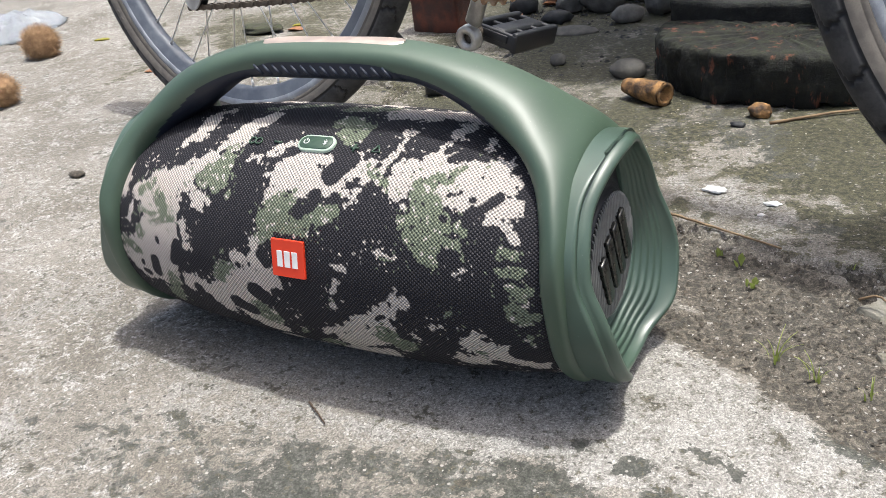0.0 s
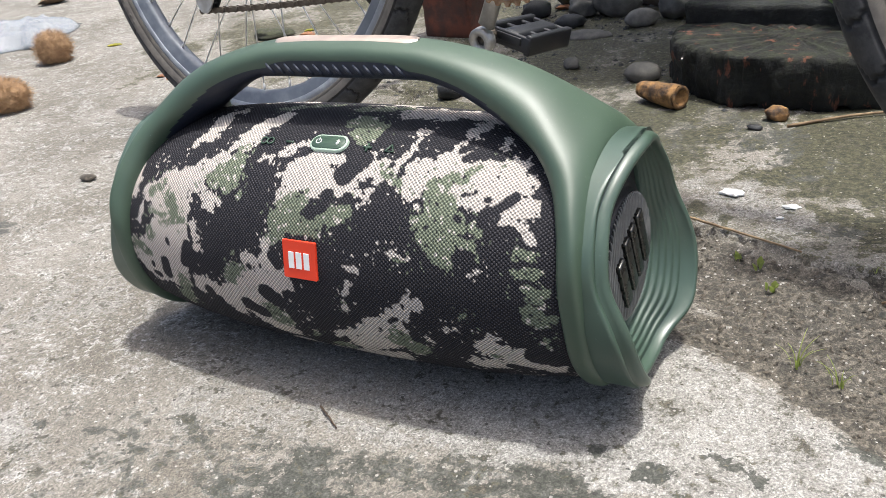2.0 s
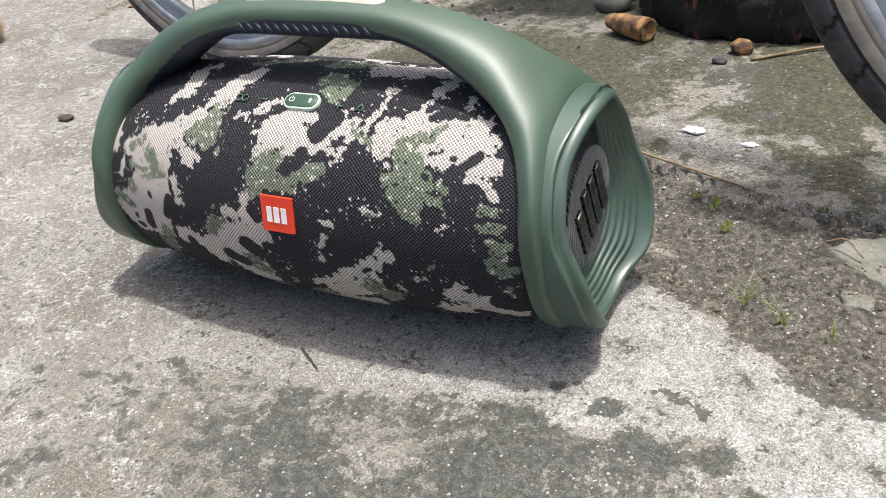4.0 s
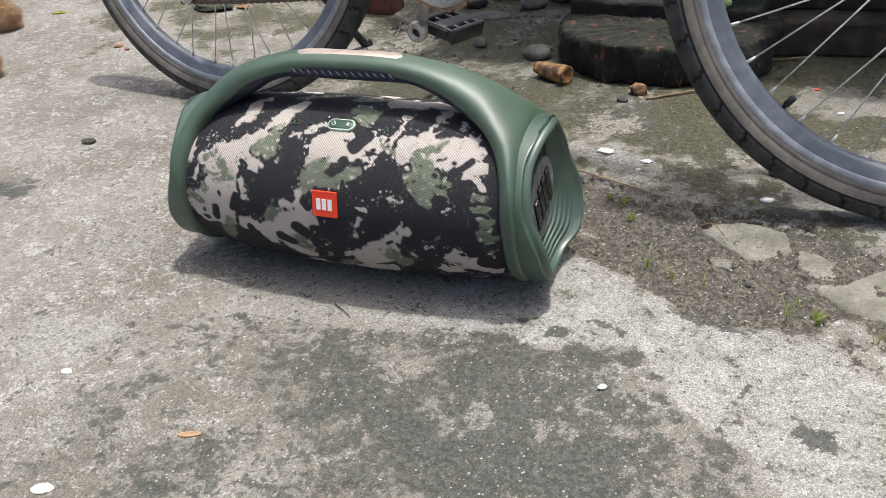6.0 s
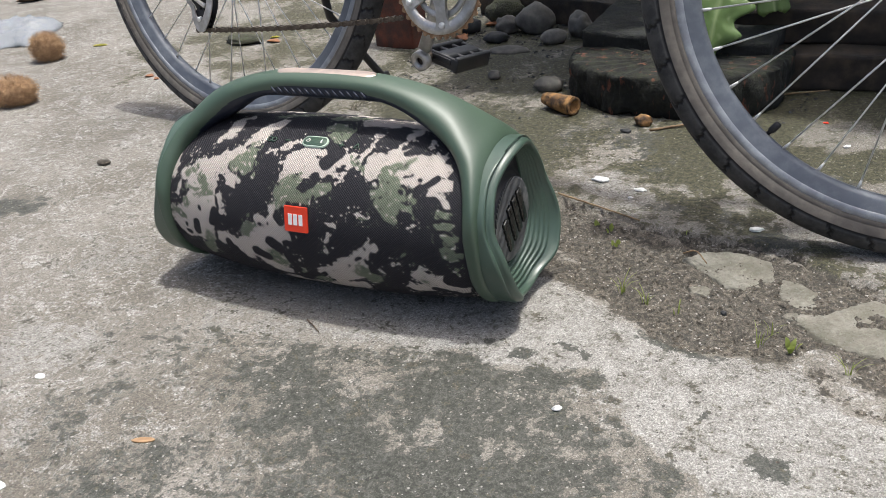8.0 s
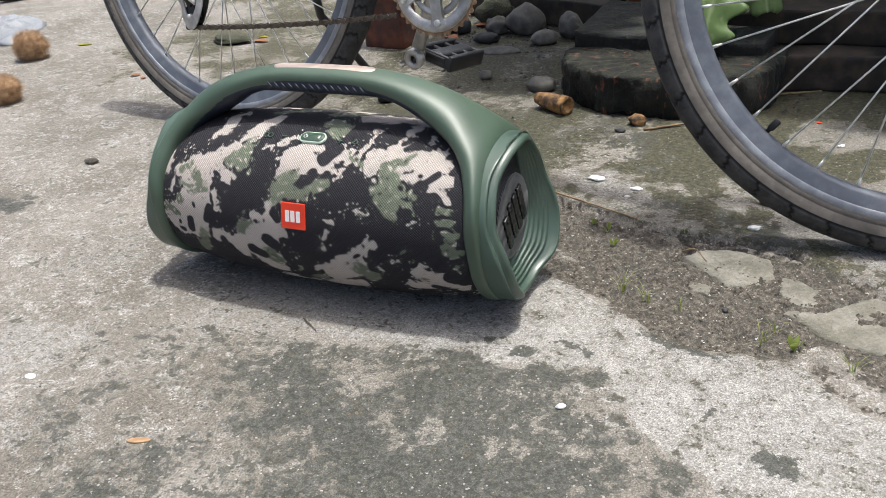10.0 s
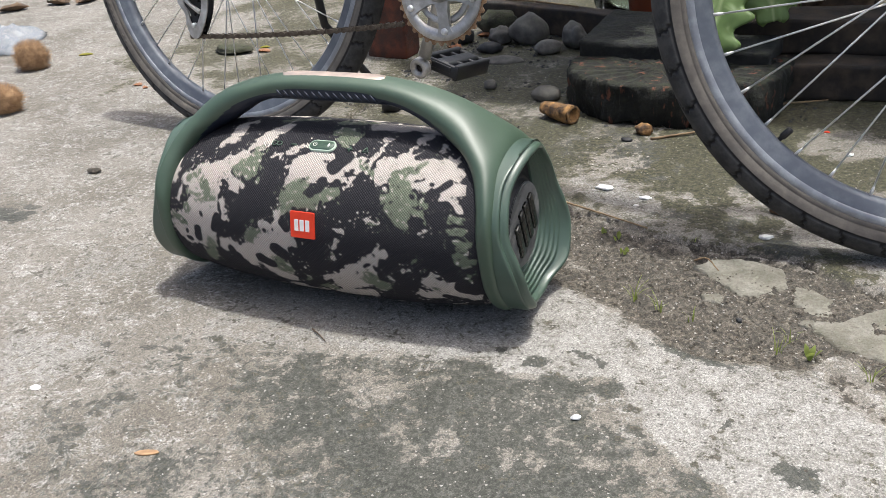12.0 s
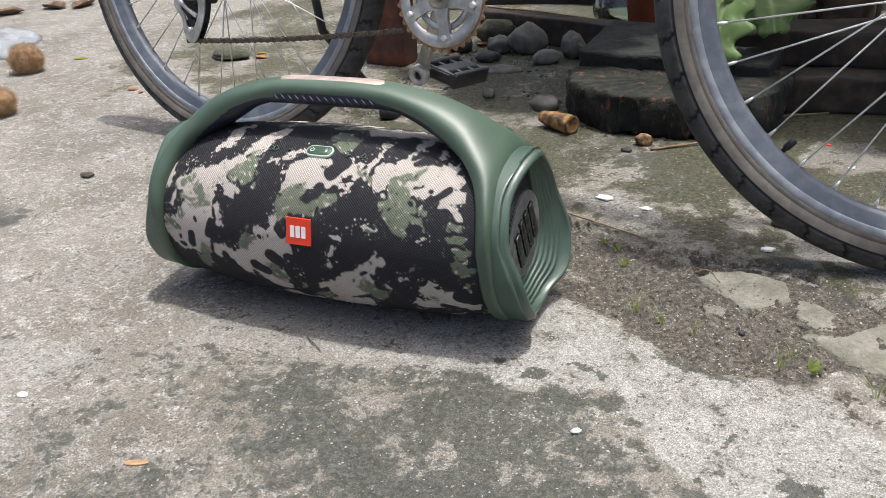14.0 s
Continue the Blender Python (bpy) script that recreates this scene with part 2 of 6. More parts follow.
CRACKS = [[(0.18, 0.262), (0.25, 0.226), (0.31, 0.206), (0.36, 0.202), (0.42, 0.202), (0.47, 0.192), (0.53, 0.150), (0.58, 0.130), (0.68, 0.10), (0.9, 0.06)], [(0.36, 0.202), (0.372, 0.170), (0.362, 0.150)],
          [(-0.46, 0.60), (-0.40, 0.63), (-0.33, 0.60), (-0.27, 0.64), (-0.20, 0.62)], [(-0.33, 0.60), (-0.34, 0.54), (-0.29, 0.52)], [(-0.36, 0.70), (-0.33, 0.66), (-0.27, 0.64)]]


def blob(x, y, e, wob):
    cx, cy, a, b, deg, s = e
    c, q = math.cos(radians(deg)), math.sin(radians(deg))
    dx, dy = x - cx, y - cy
    if abs(dx) + abs(dy) > 3 * (a + b):
        return 0.0
    u, v = (dx * c + dy * q) / a, (-dx * q + dy * c) / b
    d = math.hypot(u, v) + wob
    return s * min(max((1.25 - d) / 0.5, 0.0), 1.0)


def seg_dist(x, y, line):
    best = 9.0
    for (ax, ay), (bx, by) in zip(line, line[1:]):
        dx, dy = bx - ax, by - ay
        t = min(max(((x - ax) * dx + (y - ay) * dy) / (dx * dx + dy * dy), 0), 1)
        best = min(best, math.hypot(x - ax - t * dx, y - ay - t * dy))
    return best


def soft(v, lo, hi):
    t = min(max((v - lo) / (hi - lo), 0.0), 1.0)
    return t * t * (3 - 2 * t)


def ground_fields(x, y):
    """Height, pale, wet, soil and moss at a place of the ground."""
    n1, n2, n3 = fbm(x, y, 9, 3.1), fbm(x, y, 30, 7.7), fbm(x, y, 80, 1.3, 3)
    jx, jy = x + 0.018 * n1 + 0.007 * n2, y + 0.018 * fbm(x, y, 9, 11.0) + 0.008 * n2 + 0.004 * n3
    far, near, dark = SOIL_FAR(jx), SOIL_NEAR(jx), DARK_EDGE(jx)
    right = soft(jx, 0.16, 0.21)
    soil = right * soft(jy, near - 0.012, near + 0.012) * (1 - soft(jy, far - 0.01, far + 0.008))
    below = 1 - soft(jy, dark - 0.012, dark + 0.014)
    reach = (1 - soft(abs(x), 0.9, 1.3)) * (1 - soft(abs(y), 1.2, 1.8))
    pale = (1 - below) * (1 - soft(jy, near - 0.02, near + 0.0)) * (0.45 * soft(jx, -0.25, -0.02) + 0.55 * soft(jx, 0.0, 0.2)) * (1 - soft(jy, -0.02, 0.2) * (1 - soft(jx, 0.1, 0.2))) * reach
    soil *= reach
    for e in POWDER:
        pale = max(pale, blob(x, y, e, 0.9 * n1 + 0.5 * n2))
    # pale concrete breaks through the soil in places, and soil spills over its edge
    soil *= 1 - 0.9 * soft(fbm(x, y, 14, 23.0), 0.12, 0.3) * (1 - soft(jy, near + 0.02, near + 0.07))
    wet = below * (0.55 * soft(jx, -0.30, -0.05) + 0.45 * soft(jx, 0.0, 0.2)) * (0.60 + 0.9 * n1 + 0.4 * n2) * (1 - 0.6 * soft(jx, 0.42, 0.5)) * reach
    wob = 0.45 * n2 + 0.3 * n3
    for e in WET_SPOTS:
        wet = max(wet, blob(x, y, e, wob * 0.7))
    moss = 0.0
    for e in WET_FAR:
        wet = max(wet, blob(x, y, e, wob + 0.5 * n1))
    moss = soft(y + 0.2 * n1, 0.28, 0.52) * soft(x + 0.2 * n1, -0.70, -0.25) * (0.62 + 0.6 * n1)
    moss = max(moss, right * soft(y, 0.15, 0.25) * (1 - soft(y, 0.42, 0.6)) * (0.52 + 1.3 * n1))
    moss = max(moss, soft(y + 0.2 * n1, 0.62, 0.85) * soft(x + 0.25 * n1, -1.25, -0.9) * (0.56 + 0.8 * n1))
    wet = max(wet, soft(y + 0.15 * n1, 0.30, 0.52) * soft(x + 0.1 * n1, -0.42, -0.10) * (0.86 + 0.9 * n1 + 0.2 * soft(x, 0.15, 0.3)), soft(y, 0.75, 1.0) * soft(x, -0.6, -0.3) * 0.75)
    # behind the soil: dry pale-olive slabs broken by damp blotches
    back = soft(jx, 0.12, 0.2) * soft(jy, far + 0.0, far + 0.02) * (1 - soft(y, 0.62, 0.8)) * reach
    if back > 0:
        damp = soft(fbm(x, y, 7.5, 41.0) + 0.35 * n2 + 0.25 * soft(y, 0.36, 0.55) - 0.12 * soft(x, 0.5, 0.6) - 0.10, -0.05, 0.10)
        wet = wet * (1 - back) + back * max(0.8 * damp, *[blob(x, y, e, wob + 0.5 * n1) for e in WET_FAR])
        moss = moss * (1 - back) + back * (0.27 + 0.6 * damp)
        pale = max(pale, back * 0.38 * (1 - damp))
    if x > 0.12 and y > 0.05:
        for e in POWDER[4:]:
            dry = max(1 - blob(x, y, e, 0.9 * n1 + 0.5 * n2) * 1.5, 0.0)
            moss, wet = moss * dry, wet * dry
    z = 0.0006 * n2 + 0.0012 * n3 * 0.3
    crack = 9.0
    if (0.1 < x < 1.0 and -0.1 < y < 0.35) or (-0.55 < x < -0.1 and 0.45 < y < 0.8):
        crack = min(seg_dist(x + 0.008 * n2, y + 0.008 * n1, c) for c in CRACKS)
        wide = 0.0048 + 0.004 * n1
        gap = 1 - soft(crack, wide * 0.5, wide * 1.4 + 0.001)
        z -= 0.010 * gap
        soil = max(soil, gap)
    # the soil strip lies a little lower and is crumbly
    z += soil * (-0.005 + 0.004 * n2 + 0.0035 * n3)
    return z, pale, max(min(wet, 1), 0), max(min(soil, 1), 0), max(min(moss, 1), 0)


def axis_steps(lo, hi, step, reach):
    mid = list(np.arange(lo, hi + step / 2, step))
    out, s, p = [], step, hi
    while p < reach:
        s *= 1.35
        p += s
        out.append(p)
    inn, s, p = [], step, lo
    while p > -reach:
        s *= 1.35
        p -= s
        inn.append(p)
    return inn[::-1] + mid + out


def make_ground():
    xs, ys = axis_steps(-1.15, 0.85, 0.006, 60.0), axis_steps(-0.48, 0.95, 0.006, 60.0)
    verts, fields = [], []
    for x in xs:
        for y in ys:
            f = ground_fields(x, y)
            verts.append((x, y, f[0]))
            fields.append(f[1:])
    me = bpy.data.meshes.new("ground")
    me.from_pydata(verts, [], grid_faces(len(xs), len(ys)))
    me.update()
    arr = np.array(fields)
    for k, name in enumerate(("pale", "wet", "soil", "moss")):
        me.attributes.new(name, "FLOAT", "POINT").data.foreach_set("value", arr[:, k].astype(np.float32))
    m = Mat("weathered_concrete", rough=0.85)
    pale, wet, soil, moss = m.attr("pale"), m.attr("wet"), m.attr("soil"), m.attr("moss")
    cloud, mott, patch = m.noise(5, 5, 0.6), m.noise(26, 6, 0.68, 0.6), m.noise(70, 5, 0.65)
    grit = m.noise(560, 4, 0.72)
    pits = m.voronoi(260)
    def crisp(mask, amount, lo, hi):
        """A mask with a ragged edge, eaten into by two scales of noise."""
        e = m.math("ADD", m.math("ADD", m.math("MULTIPLY", m.math("SUBTRACT", mott, 0.5), amount * 1.1), m.math("MULTIPLY", m.math("SUBTRACT", patch, 0.5), amount * 0.9)), m.math("MULTIPLY", m.math("SUBTRACT", fleck, 0.5), amount * 1.1))
        return m.ramp(m.math("ADD", mask, e), lo, hi)

    fleck = m.noise(150, 5, 0.72)
    c = m.mix(m.ramp(cloud, 0.35, 0.65), (0.132, 0.119, 0.098), (0.205, 0.190, 0.166))
    c = m.mix(m.ramp(m.math("ADD", m.math("MULTIPLY", mott, 0.45), m.math("MULTIPLY", fleck, 0.55)), 0.49, 0.60, 0.0, 0.85), c, (0.40, 0.392, 0.372))
    c = m.mix(m.ramp(patch, 0.54, 0.68, 0.0, 0.55), c, (0.098, 0.094, 0.080))
    lightc = m.mix(m.ramp(m.math("ADD", m.math("MULTIPLY", mott, 0.5), m.math("MULTIPLY", fleck, 0.5)), 0.38, 0.62), (0.305, 0.296, 0.276), (0.175, 0.165, 0.147))
    c = m.mix(crisp(pale, 2.0, 0.34, 0.56), c, lightc)
    wetc = m.mix(m.ramp(fleck, 0.38, 0.64), (0.014, 0.017, 0.012), (0.062, 0.064, 0.052))
    wetm = m.math("MULTIPLY", crisp(wet, 2.3, 0.36, 0.54), 0.9)
    c = m.mix(wetm, c, wetc)
    mossc = m.mix(m.ramp(fleck, 0.4, 0.6), (0.015, 0.015, 0.0055), (0.078, 0.073, 0.035))
    c = m.mix(m.math("MULTIPLY", crisp(moss, 2.1, 0.34, 0.56), 0.88), c, mossc)
    soilc = m.mix(m.ramp(m.noise(160, 5, 0.7), 0.4, 0.65), (0.036, 0.032, 0.025), (0.125, 0.110, 0.086))
    c = m.mix(m.math("MULTIPLY", crisp(soil, 1.7, 0.34, 0.52), 0.95), c, soilc)
    grain, dust = m.voronoi(640, out="Color"), m.voronoi(1500, out="Color")
    speck = m.math("MULTIPLY", m.ramp(grit, 0.34, 0.66, 0.70, 1.26), m.math("MULTIPLY", m.ramp(grain, 0.2, 0.8, 0.78, 1.22), m.ramp(dust, 0.2, 0.8, 0.74, 1.28)))
    c = m.mix(1.0, c, speck, "MULTIPLY")
    chip = m.math("MULTIPLY", m.ramp(m.voronoi(210, out="Color"), 0.80, 0.82), m.ramp(m.voronoi(210), 0.30, 0.22))
    c = m.mix(m.math("MULTIPLY", chip, 0.5), c, (0.50, 0.48, 0.44))
    pit = m.math("MULTIPLY", m.ramp(m.voronoi(150, out="Color"), 0.22, 0.20), m.ramp(m.voronoi(150), 0.28, 0.20))
    c = m.mix(m.math("MULTIPLY", pit, 0.7), c, (0.03, 0.028, 0.024))
    c = m.mix(m.ramp(m.noise(240, 2, 0.5), 0.70, 0.74, 0.0, 0.7), c, (0.52, 0.50, 0.47))
    c = m.mix(m.ramp(m.noise(190, 2, 0.5, 0, None, (1, 1, 3)), 0.29, 0.25, 0.0, 0.85), c, (0.02, 0.019, 0.017))
    m.set("Base Color", c)
    m.set("Roughness", m.ramp(wetm, 0.3, 1.0, 0.92, 0.66))
    h = m.bump(m.ramp(pits, 0.0, 0.35), 0.3, 0.0007, m.bump(patch, 0.4, 0.003))
    m.set("Normal", m.bump(grain, 0.2, 0.0005, m.bump(grit, 0.5, 0.0012, h)))
    ob = link_mesh("ground", me, m.m)
    tagged(ob, "weathered grey concrete with dark damp stains and a soil strip", "ground", kind="structure")
    return m.m


M_CONCRETE = make_ground()


# ---- boombox ----
def superpow(v, p):
    return math.copysign(abs(v) ** (2.0 / p), v)


BODY_Z = 0.1005


def fabric_r(x):
    return 0.1000 - 0.0135 * (abs(x) / 0.19) ** 2.8


# strokes of the print, in millimetres along the body and round it from the front: x, arc, to x, arc, half width
TAN_A = [(-130, 106, -118, 118, 7.1), (-118, 118, -117, 138, 9.5), (-121, 142, -111, 153, 8.4), (-164, 84, -158, 89, 3.8), (-185, 82, -188, 56, 6.9), (-192, 53, -195, 46, 4.1), (-172, 52, -178, 32, 5.4), (-164, 58, -123, 76, 10.7), (-141, 67, -100, 82, 12.7), (-118, 78, -86, 90, 9.9), (-96, 87, -69, 113, 10.6), (-77, 115, -59, 140, 11.2), (-138, 58, -137, 19, 25.0), (-145, 17, -145, -4, 25.4), (-171, -11, -173, -2, 20.8), (-137, -2, -141, -22, 13.2), (-109, 37, -107, 18, 7.1), (-105, 69, -91, 52, 8.8), (-94, 63, -83, 57, 5.9)]
TAN_B = [(-109, -16, -89, -27, 13.3), (-56, 16, -28, 16, 6.9), (-32, 32, -36, 14, 6.1), (-61, -4, -37, 0, 13.9), (-29, 11, -20, 3, 11.2), (-62, -21, -35, -10, 14.3), (-79, -18, -82, -35, 11.9), (-54, -39, -45, -52, 15.4), (-49, -49, -42, -56, 13.6), (-15, 81, 0, 96, 15.1), (-16, 68, 5, 83, 14.1), (-8, 100, 18, 100, 8.2), (7, 78, 36, 81, 9.6), (28, 74, 51, 76, 5.9), (42, 90, 54, 96, 9.4), (41, 105, 55, 87, 7.0), (47, 100, 65, 102, 4.1), (67, 97, 75, 116, 5.5), (75, 116, 72, 131, 3.8)]
TAN_C = [(69, 133, 77, 132, 4.1), (40, 65, 53, 70, 3.2), (-27, 107, -17, 113, 6.1), (-53, 94, -25, 104, 4.6), (-27, 84, -18, 90, 4.1), (51, 162, 77, 163, 14.9), (91, 171, 116, 166, 13.2), (116, 166, 111, 138, 8.1), (111, 135, 105, 118, 5.2), (104, 115, 91, 105, 5.8), (80, 99, 104, 104, 9.5), (80, 85, 102, 97, 11.2), (82, 79, 91, 78, 4.1), (91, 72, 95, 63, 2.5), (107, 107, 117, 114, 7.6), (113, 90, 130, 101, 14.2), (132, 107, 155, 111, 10.1), (142, 89, 159, 97, 13.3), (117, 77, 136, 80, 7.3)]
TAN_D = [(157, 75, 168, 81, 10.1), (165, 68, 174, 57, 6.8), (161, 59, 161, 57, 3.4), (137, 126, 137, 138, 4.2), (135, 28, 143, 31, 2.9), (76, 35, 89, 33, 4.6), (63, 37, 58, 33, 2.5), (37, 22, 46, 21, 4.3), (34, 27, 35, 24, 1.8), (38, 9, 31, -11, 4.6), (-9, -26, -10, -32, 3.5), (88, 3, 94, -1, 7.6), (77, -8, 63, -24, 9.7), (54, -23, 39, -35, 8.2), (14, -46, 45, -34, 6.9), (30, -54, 69, -35, 14.7), (22, -79, 58, -69, 13.7), (70, -17, 76, -27, 8.1), (114, -18, 122, -19, 4.0)]
TAN_E = [(130, -21, 132, -22, 2.0), (94, -30, 97, -32, 4.3), (139, -35, 165, -47, 12.5), (146, -24, 154, -21, 4.1), (128, -58, 150, -57, 11.1), (158, -55, 184, -65, 9.1), (152, -33, 154, -34, 6.6)]
TAN = TAN_A + TAN_B + TAN_C + TAN_D + TAN_E
GREEN_A = [(-138, 55, -129, 42, 9.5), (-150, 34, -122, 38, 5.8), (-162, 43, -143, 40, 5.2), (-161, 61, -149, 69, 6.9), (-186, 9, -176, 3, 9.2), (-165, 26, -162, 23, 6.8), (-97, 75, -74, 91, 10.3), (-78, 71, -73, 81, 10.5), (-93, 70, -82, 73, 6.1), (-64, 66, -62, 65, 4.1), (-79, 101, -71, 107, 6.5), (-135, -20, -146, -47, 10.3), (-41, -32, -39, -38, 13.7), (-63, 8, -75, -1, 8.1), (-22, 46, -9, 60, 13.2), (-27, 37, -17, 47, 7.9), (-19, 59, -5, 69, 9.0), (-7, 52, 14, 50, 8.2), (22, 57, 36, 62, 8.6)]
GREEN_B = [(24, 49, 32, 56, 6.1), (-11, 43, 14, 42, 5.0), (17, 140, 32, 130, 13.4), (19, 127, 32, 122, 8.4), (3, 161, 38, 171, 8.1), (-72, 157, -26, 171, 6.5), (62, 93, 73, 86, 5.7), (97, 87, 112, 94, 7.3), (103, 80, 120, 62, 12.4), (100, 59, 114, 45, 13.5), (106, 37, 119, 32, 5.4), (122, 50, 134, 48, 6.9), (120, 95, 128, 106, 6.2), (137, 56, 132, 63, 5.2), (127, 111, 137, 115, 3.6), (167, 44, 176, 47, 7.4), (164, 33, 178, 33, 6.3), (173, 20, 180, 16, 8.8), (176, 2, 181, -2, 9.9)]
GREEN_C = [(182, -18, 183, -29, 4.7), (78, 33, 90, 31, 4.1), (69, -35, 83, -46, 12.3), (-11, -53, -14, -59, 6.6), (3, -66, 12, -68, 10.6), (128, -5, 130, -10, 4.4), (30, -3, 30, -7, 3.2), (141, -43, 147, -46, 3.8)]
GREEN = GREEN_A + GREEN_B + GREEN_C
BLACK_A = [(-97, 47, -99, 36, 4.8), (-151, -3, -154, -16, 6.3), (-117, 17, -124, 3, 6.5), (-170, -9, -171, -12, 2.8), (-105, 59, -102, 55, 2.2), (-142, 19, -141, 16, 2.7), (-172, -21, -168, -22, 4.4), (-106, -22, -105, -31, 5.8), (-99, -31, -98, -35, 5.3), (-41, -11, -32, -17, 8.7), (-66, -28, -55, -35, 8.0), (-27, 22, -23, 16, 5.7), (27, 88, 37, 101, 9.4), (17, 71, 18, 71, 5.9), (5, 58, 6, 58, 6.4), (35, 71, 36, 70, 4.9), (47, 76, 48, 75, 1.8), (158, 86, 149, 76, 4.5), (149, 76, 139, 64, 3.9)]
BLACK_B = [(140, 81, 141, 81, 2.4), (139, 73, 140, 72, 2.4), (121, 66, 123, 65, 3.2), (92, 97, 92, 96, 1.3), (93, -13, 95, -14, 7.6), (174, -42, 184, -46, 11.0), (151, -60, 160, -65, 5.8), (-84, 98, -82, 100, 3.0), (116, 112, 130, 124, 4.7), (3, -55, -23, -71, 6.8), (69, -18, 74, -15, 3.0)]
BLACK = BLACK_A + BLACK_B


def stroke_depth(x, v, strokes):
    """How deep each place lies inside the nearest stroke, in millimetres."""
    best = np.full(x.shape, -60.0)
    for ax, av, bx, bv, r in strokes:
        dx, dv = bx - ax, bv - av
        t = np.clip(((x - ax) * dx + (v - av) * dv) / max(dx * dx + dv * dv, 1e-6), 0, 1)
        best = np.maximum(best, r - np.hypot(x - ax - t * dx, v - av - t * dv))
    return best


def camo(x, v):
    """The printed colour at places on the cloth: 0 black, 1 tan, 2 green."""
    wob, fine, wide, drop = (np.empty(x.shape) for _ in range(4))
    for i, (a, b) in enumerate(zip(x.tolist(), v.tolist())):
        p = Vector((a * 0.075, b * 0.075, 4.0))
        wob[i] = noise.fractal(p, 0.9, 2.1, 4)
        fine[i] = noise.fractal(p * 3.1 + Vector((1, 5, 2)), 0.9, 2.0, 2)
        drop[i] = noise.noise(p * 4.6 + Vector((3, 7, 1)))
        wide[i] = noise.fractal(Vector((a * 0.02, b * 0.03, 20)), 1.0, 2.0, 3) if (b > 172 or b < -68) else 0.0
    ragged = 3.4 * wob + 3.6 * fine
    tan, green, black = (stroke_depth(x, v, k) for k in (TAN, GREEN, BLACK))
    out = np.zeros(x.shape, int)
    out[tan + ragged > 2.1] = 1
    # droplets of each colour thrown over the edges of the other
    out[(tan > -6) & (tan < 0) & (drop > 0.53)] = 1
    out[(tan > 0) & (tan < 6) & (drop < -0.54)] = 0
    out[green + ragged > 2.4] = 2
    out[(green > -6) & (green < 0) & (drop < -0.50)] = 2
    out[(green > 0) & (green < 7) & (drop > 0.46) & (tan > -4)] = 1
    out[(green > 0) & (fine > 0.52)] = 1
    out[(green > 0) & (fine < -0.62)] = 0
    out[black + 0.2 * ragged > 0.7] = 0
    rest = (v > 176) | (v < -72)
    out[rest & (wide + 0.08 * ragged > 0.30)] = 1
    return out


def fabric_material():
    m = Mat("woven_camouflage_cloth", rough=0.78, spec=0.2)
    col = m.attr("print", 0)
    sep = m.n.new("ShaderNodeSeparateXYZ")
    m.l.new(m.attr("weave", 1), sep.inputs[0])
    pitch = 2 * math.pi / 0.0031
    sx = m.math("SINE", m.math("MULTIPLY", sep.outputs[0], pitch))
    sy = m.math("SINE", m.math("MULTIPLY", sep.outputs[1], pitch))
    knot = m.math("MULTIPLY", sx, sy)
    fray = m.noise(900, 3)
    # knot tops lightened: the weave's highlight is painted into the colour
    thread_glint = m.ramp(knot, 0.25, 0.95, 0.0, 0.13)
    light = m.ramp(knot, -0.6, 0.7)
    c = m.mix(m.math("MULTIPLY", m.math("SUBTRACT", 1.0, light), 0.72), col, (0.012, 0.012, 0.013))
    c = m.mix(m.ramp(fray, 0.45, 0.8, 0.0, 0.25), c, (0.03, 0.03, 0.03))
    c = m.mix(thread_glint, c, (0.42, 0.41, 0.44))
    m.set("Base Color", c)
    m.set("Normal", m.bump(m.math("ADD", knot, m.math("MULTIPLY", fray, 0.4)), 0.5, 0.0007))
    return m.m


def make_fabric(parent):
    nx, nv = 520, 640
    cols = {0: (0.017, 0.016, 0.021), 1: (0.72, 0.65, 0.58), 2: (0.205, 0.235, 0.160)}
    xs = np.repeat(np.linspace(-0.196, 0.196, nx), nv)
    q = np.tile(2 * math.pi * np.arange(nv) / nv - math.pi, nx)
    r = np.array([fabric_r(x) for x in xs.tolist()])
    verts = np.stack([xs, -r * np.cos(q), BODY_Z + r * np.sin(q)], 1).tolist()
    ink = camo(xs * 1000, q * 100)
    paint = np.array([(*cols[k], 1.0) for k in (0, 1, 2)], np.float32)[ink]
    weave = np.stack([xs, 0.1 * q, 0 * q], 1)
    me = bpy.data.meshes.new("speaker_cloth")
    me.from_pydata(verts, [], [f[::-1] for f in grid_faces(nx, nv, wrap_v=True)])
    me.update()
    me.attributes.new("print", "FLOAT_COLOR", "POINT").data.foreach_set("color", np.array(paint, np.float32).ravel())
    me.attributes.new("weave", "FLOAT_VECTOR", "POINT").data.foreach_set("vector", np.array(weave, np.float32).ravel())
    link_mesh("speaker_cloth", me, fabric_material(), parent, "black, tan and green camouflage cloth")


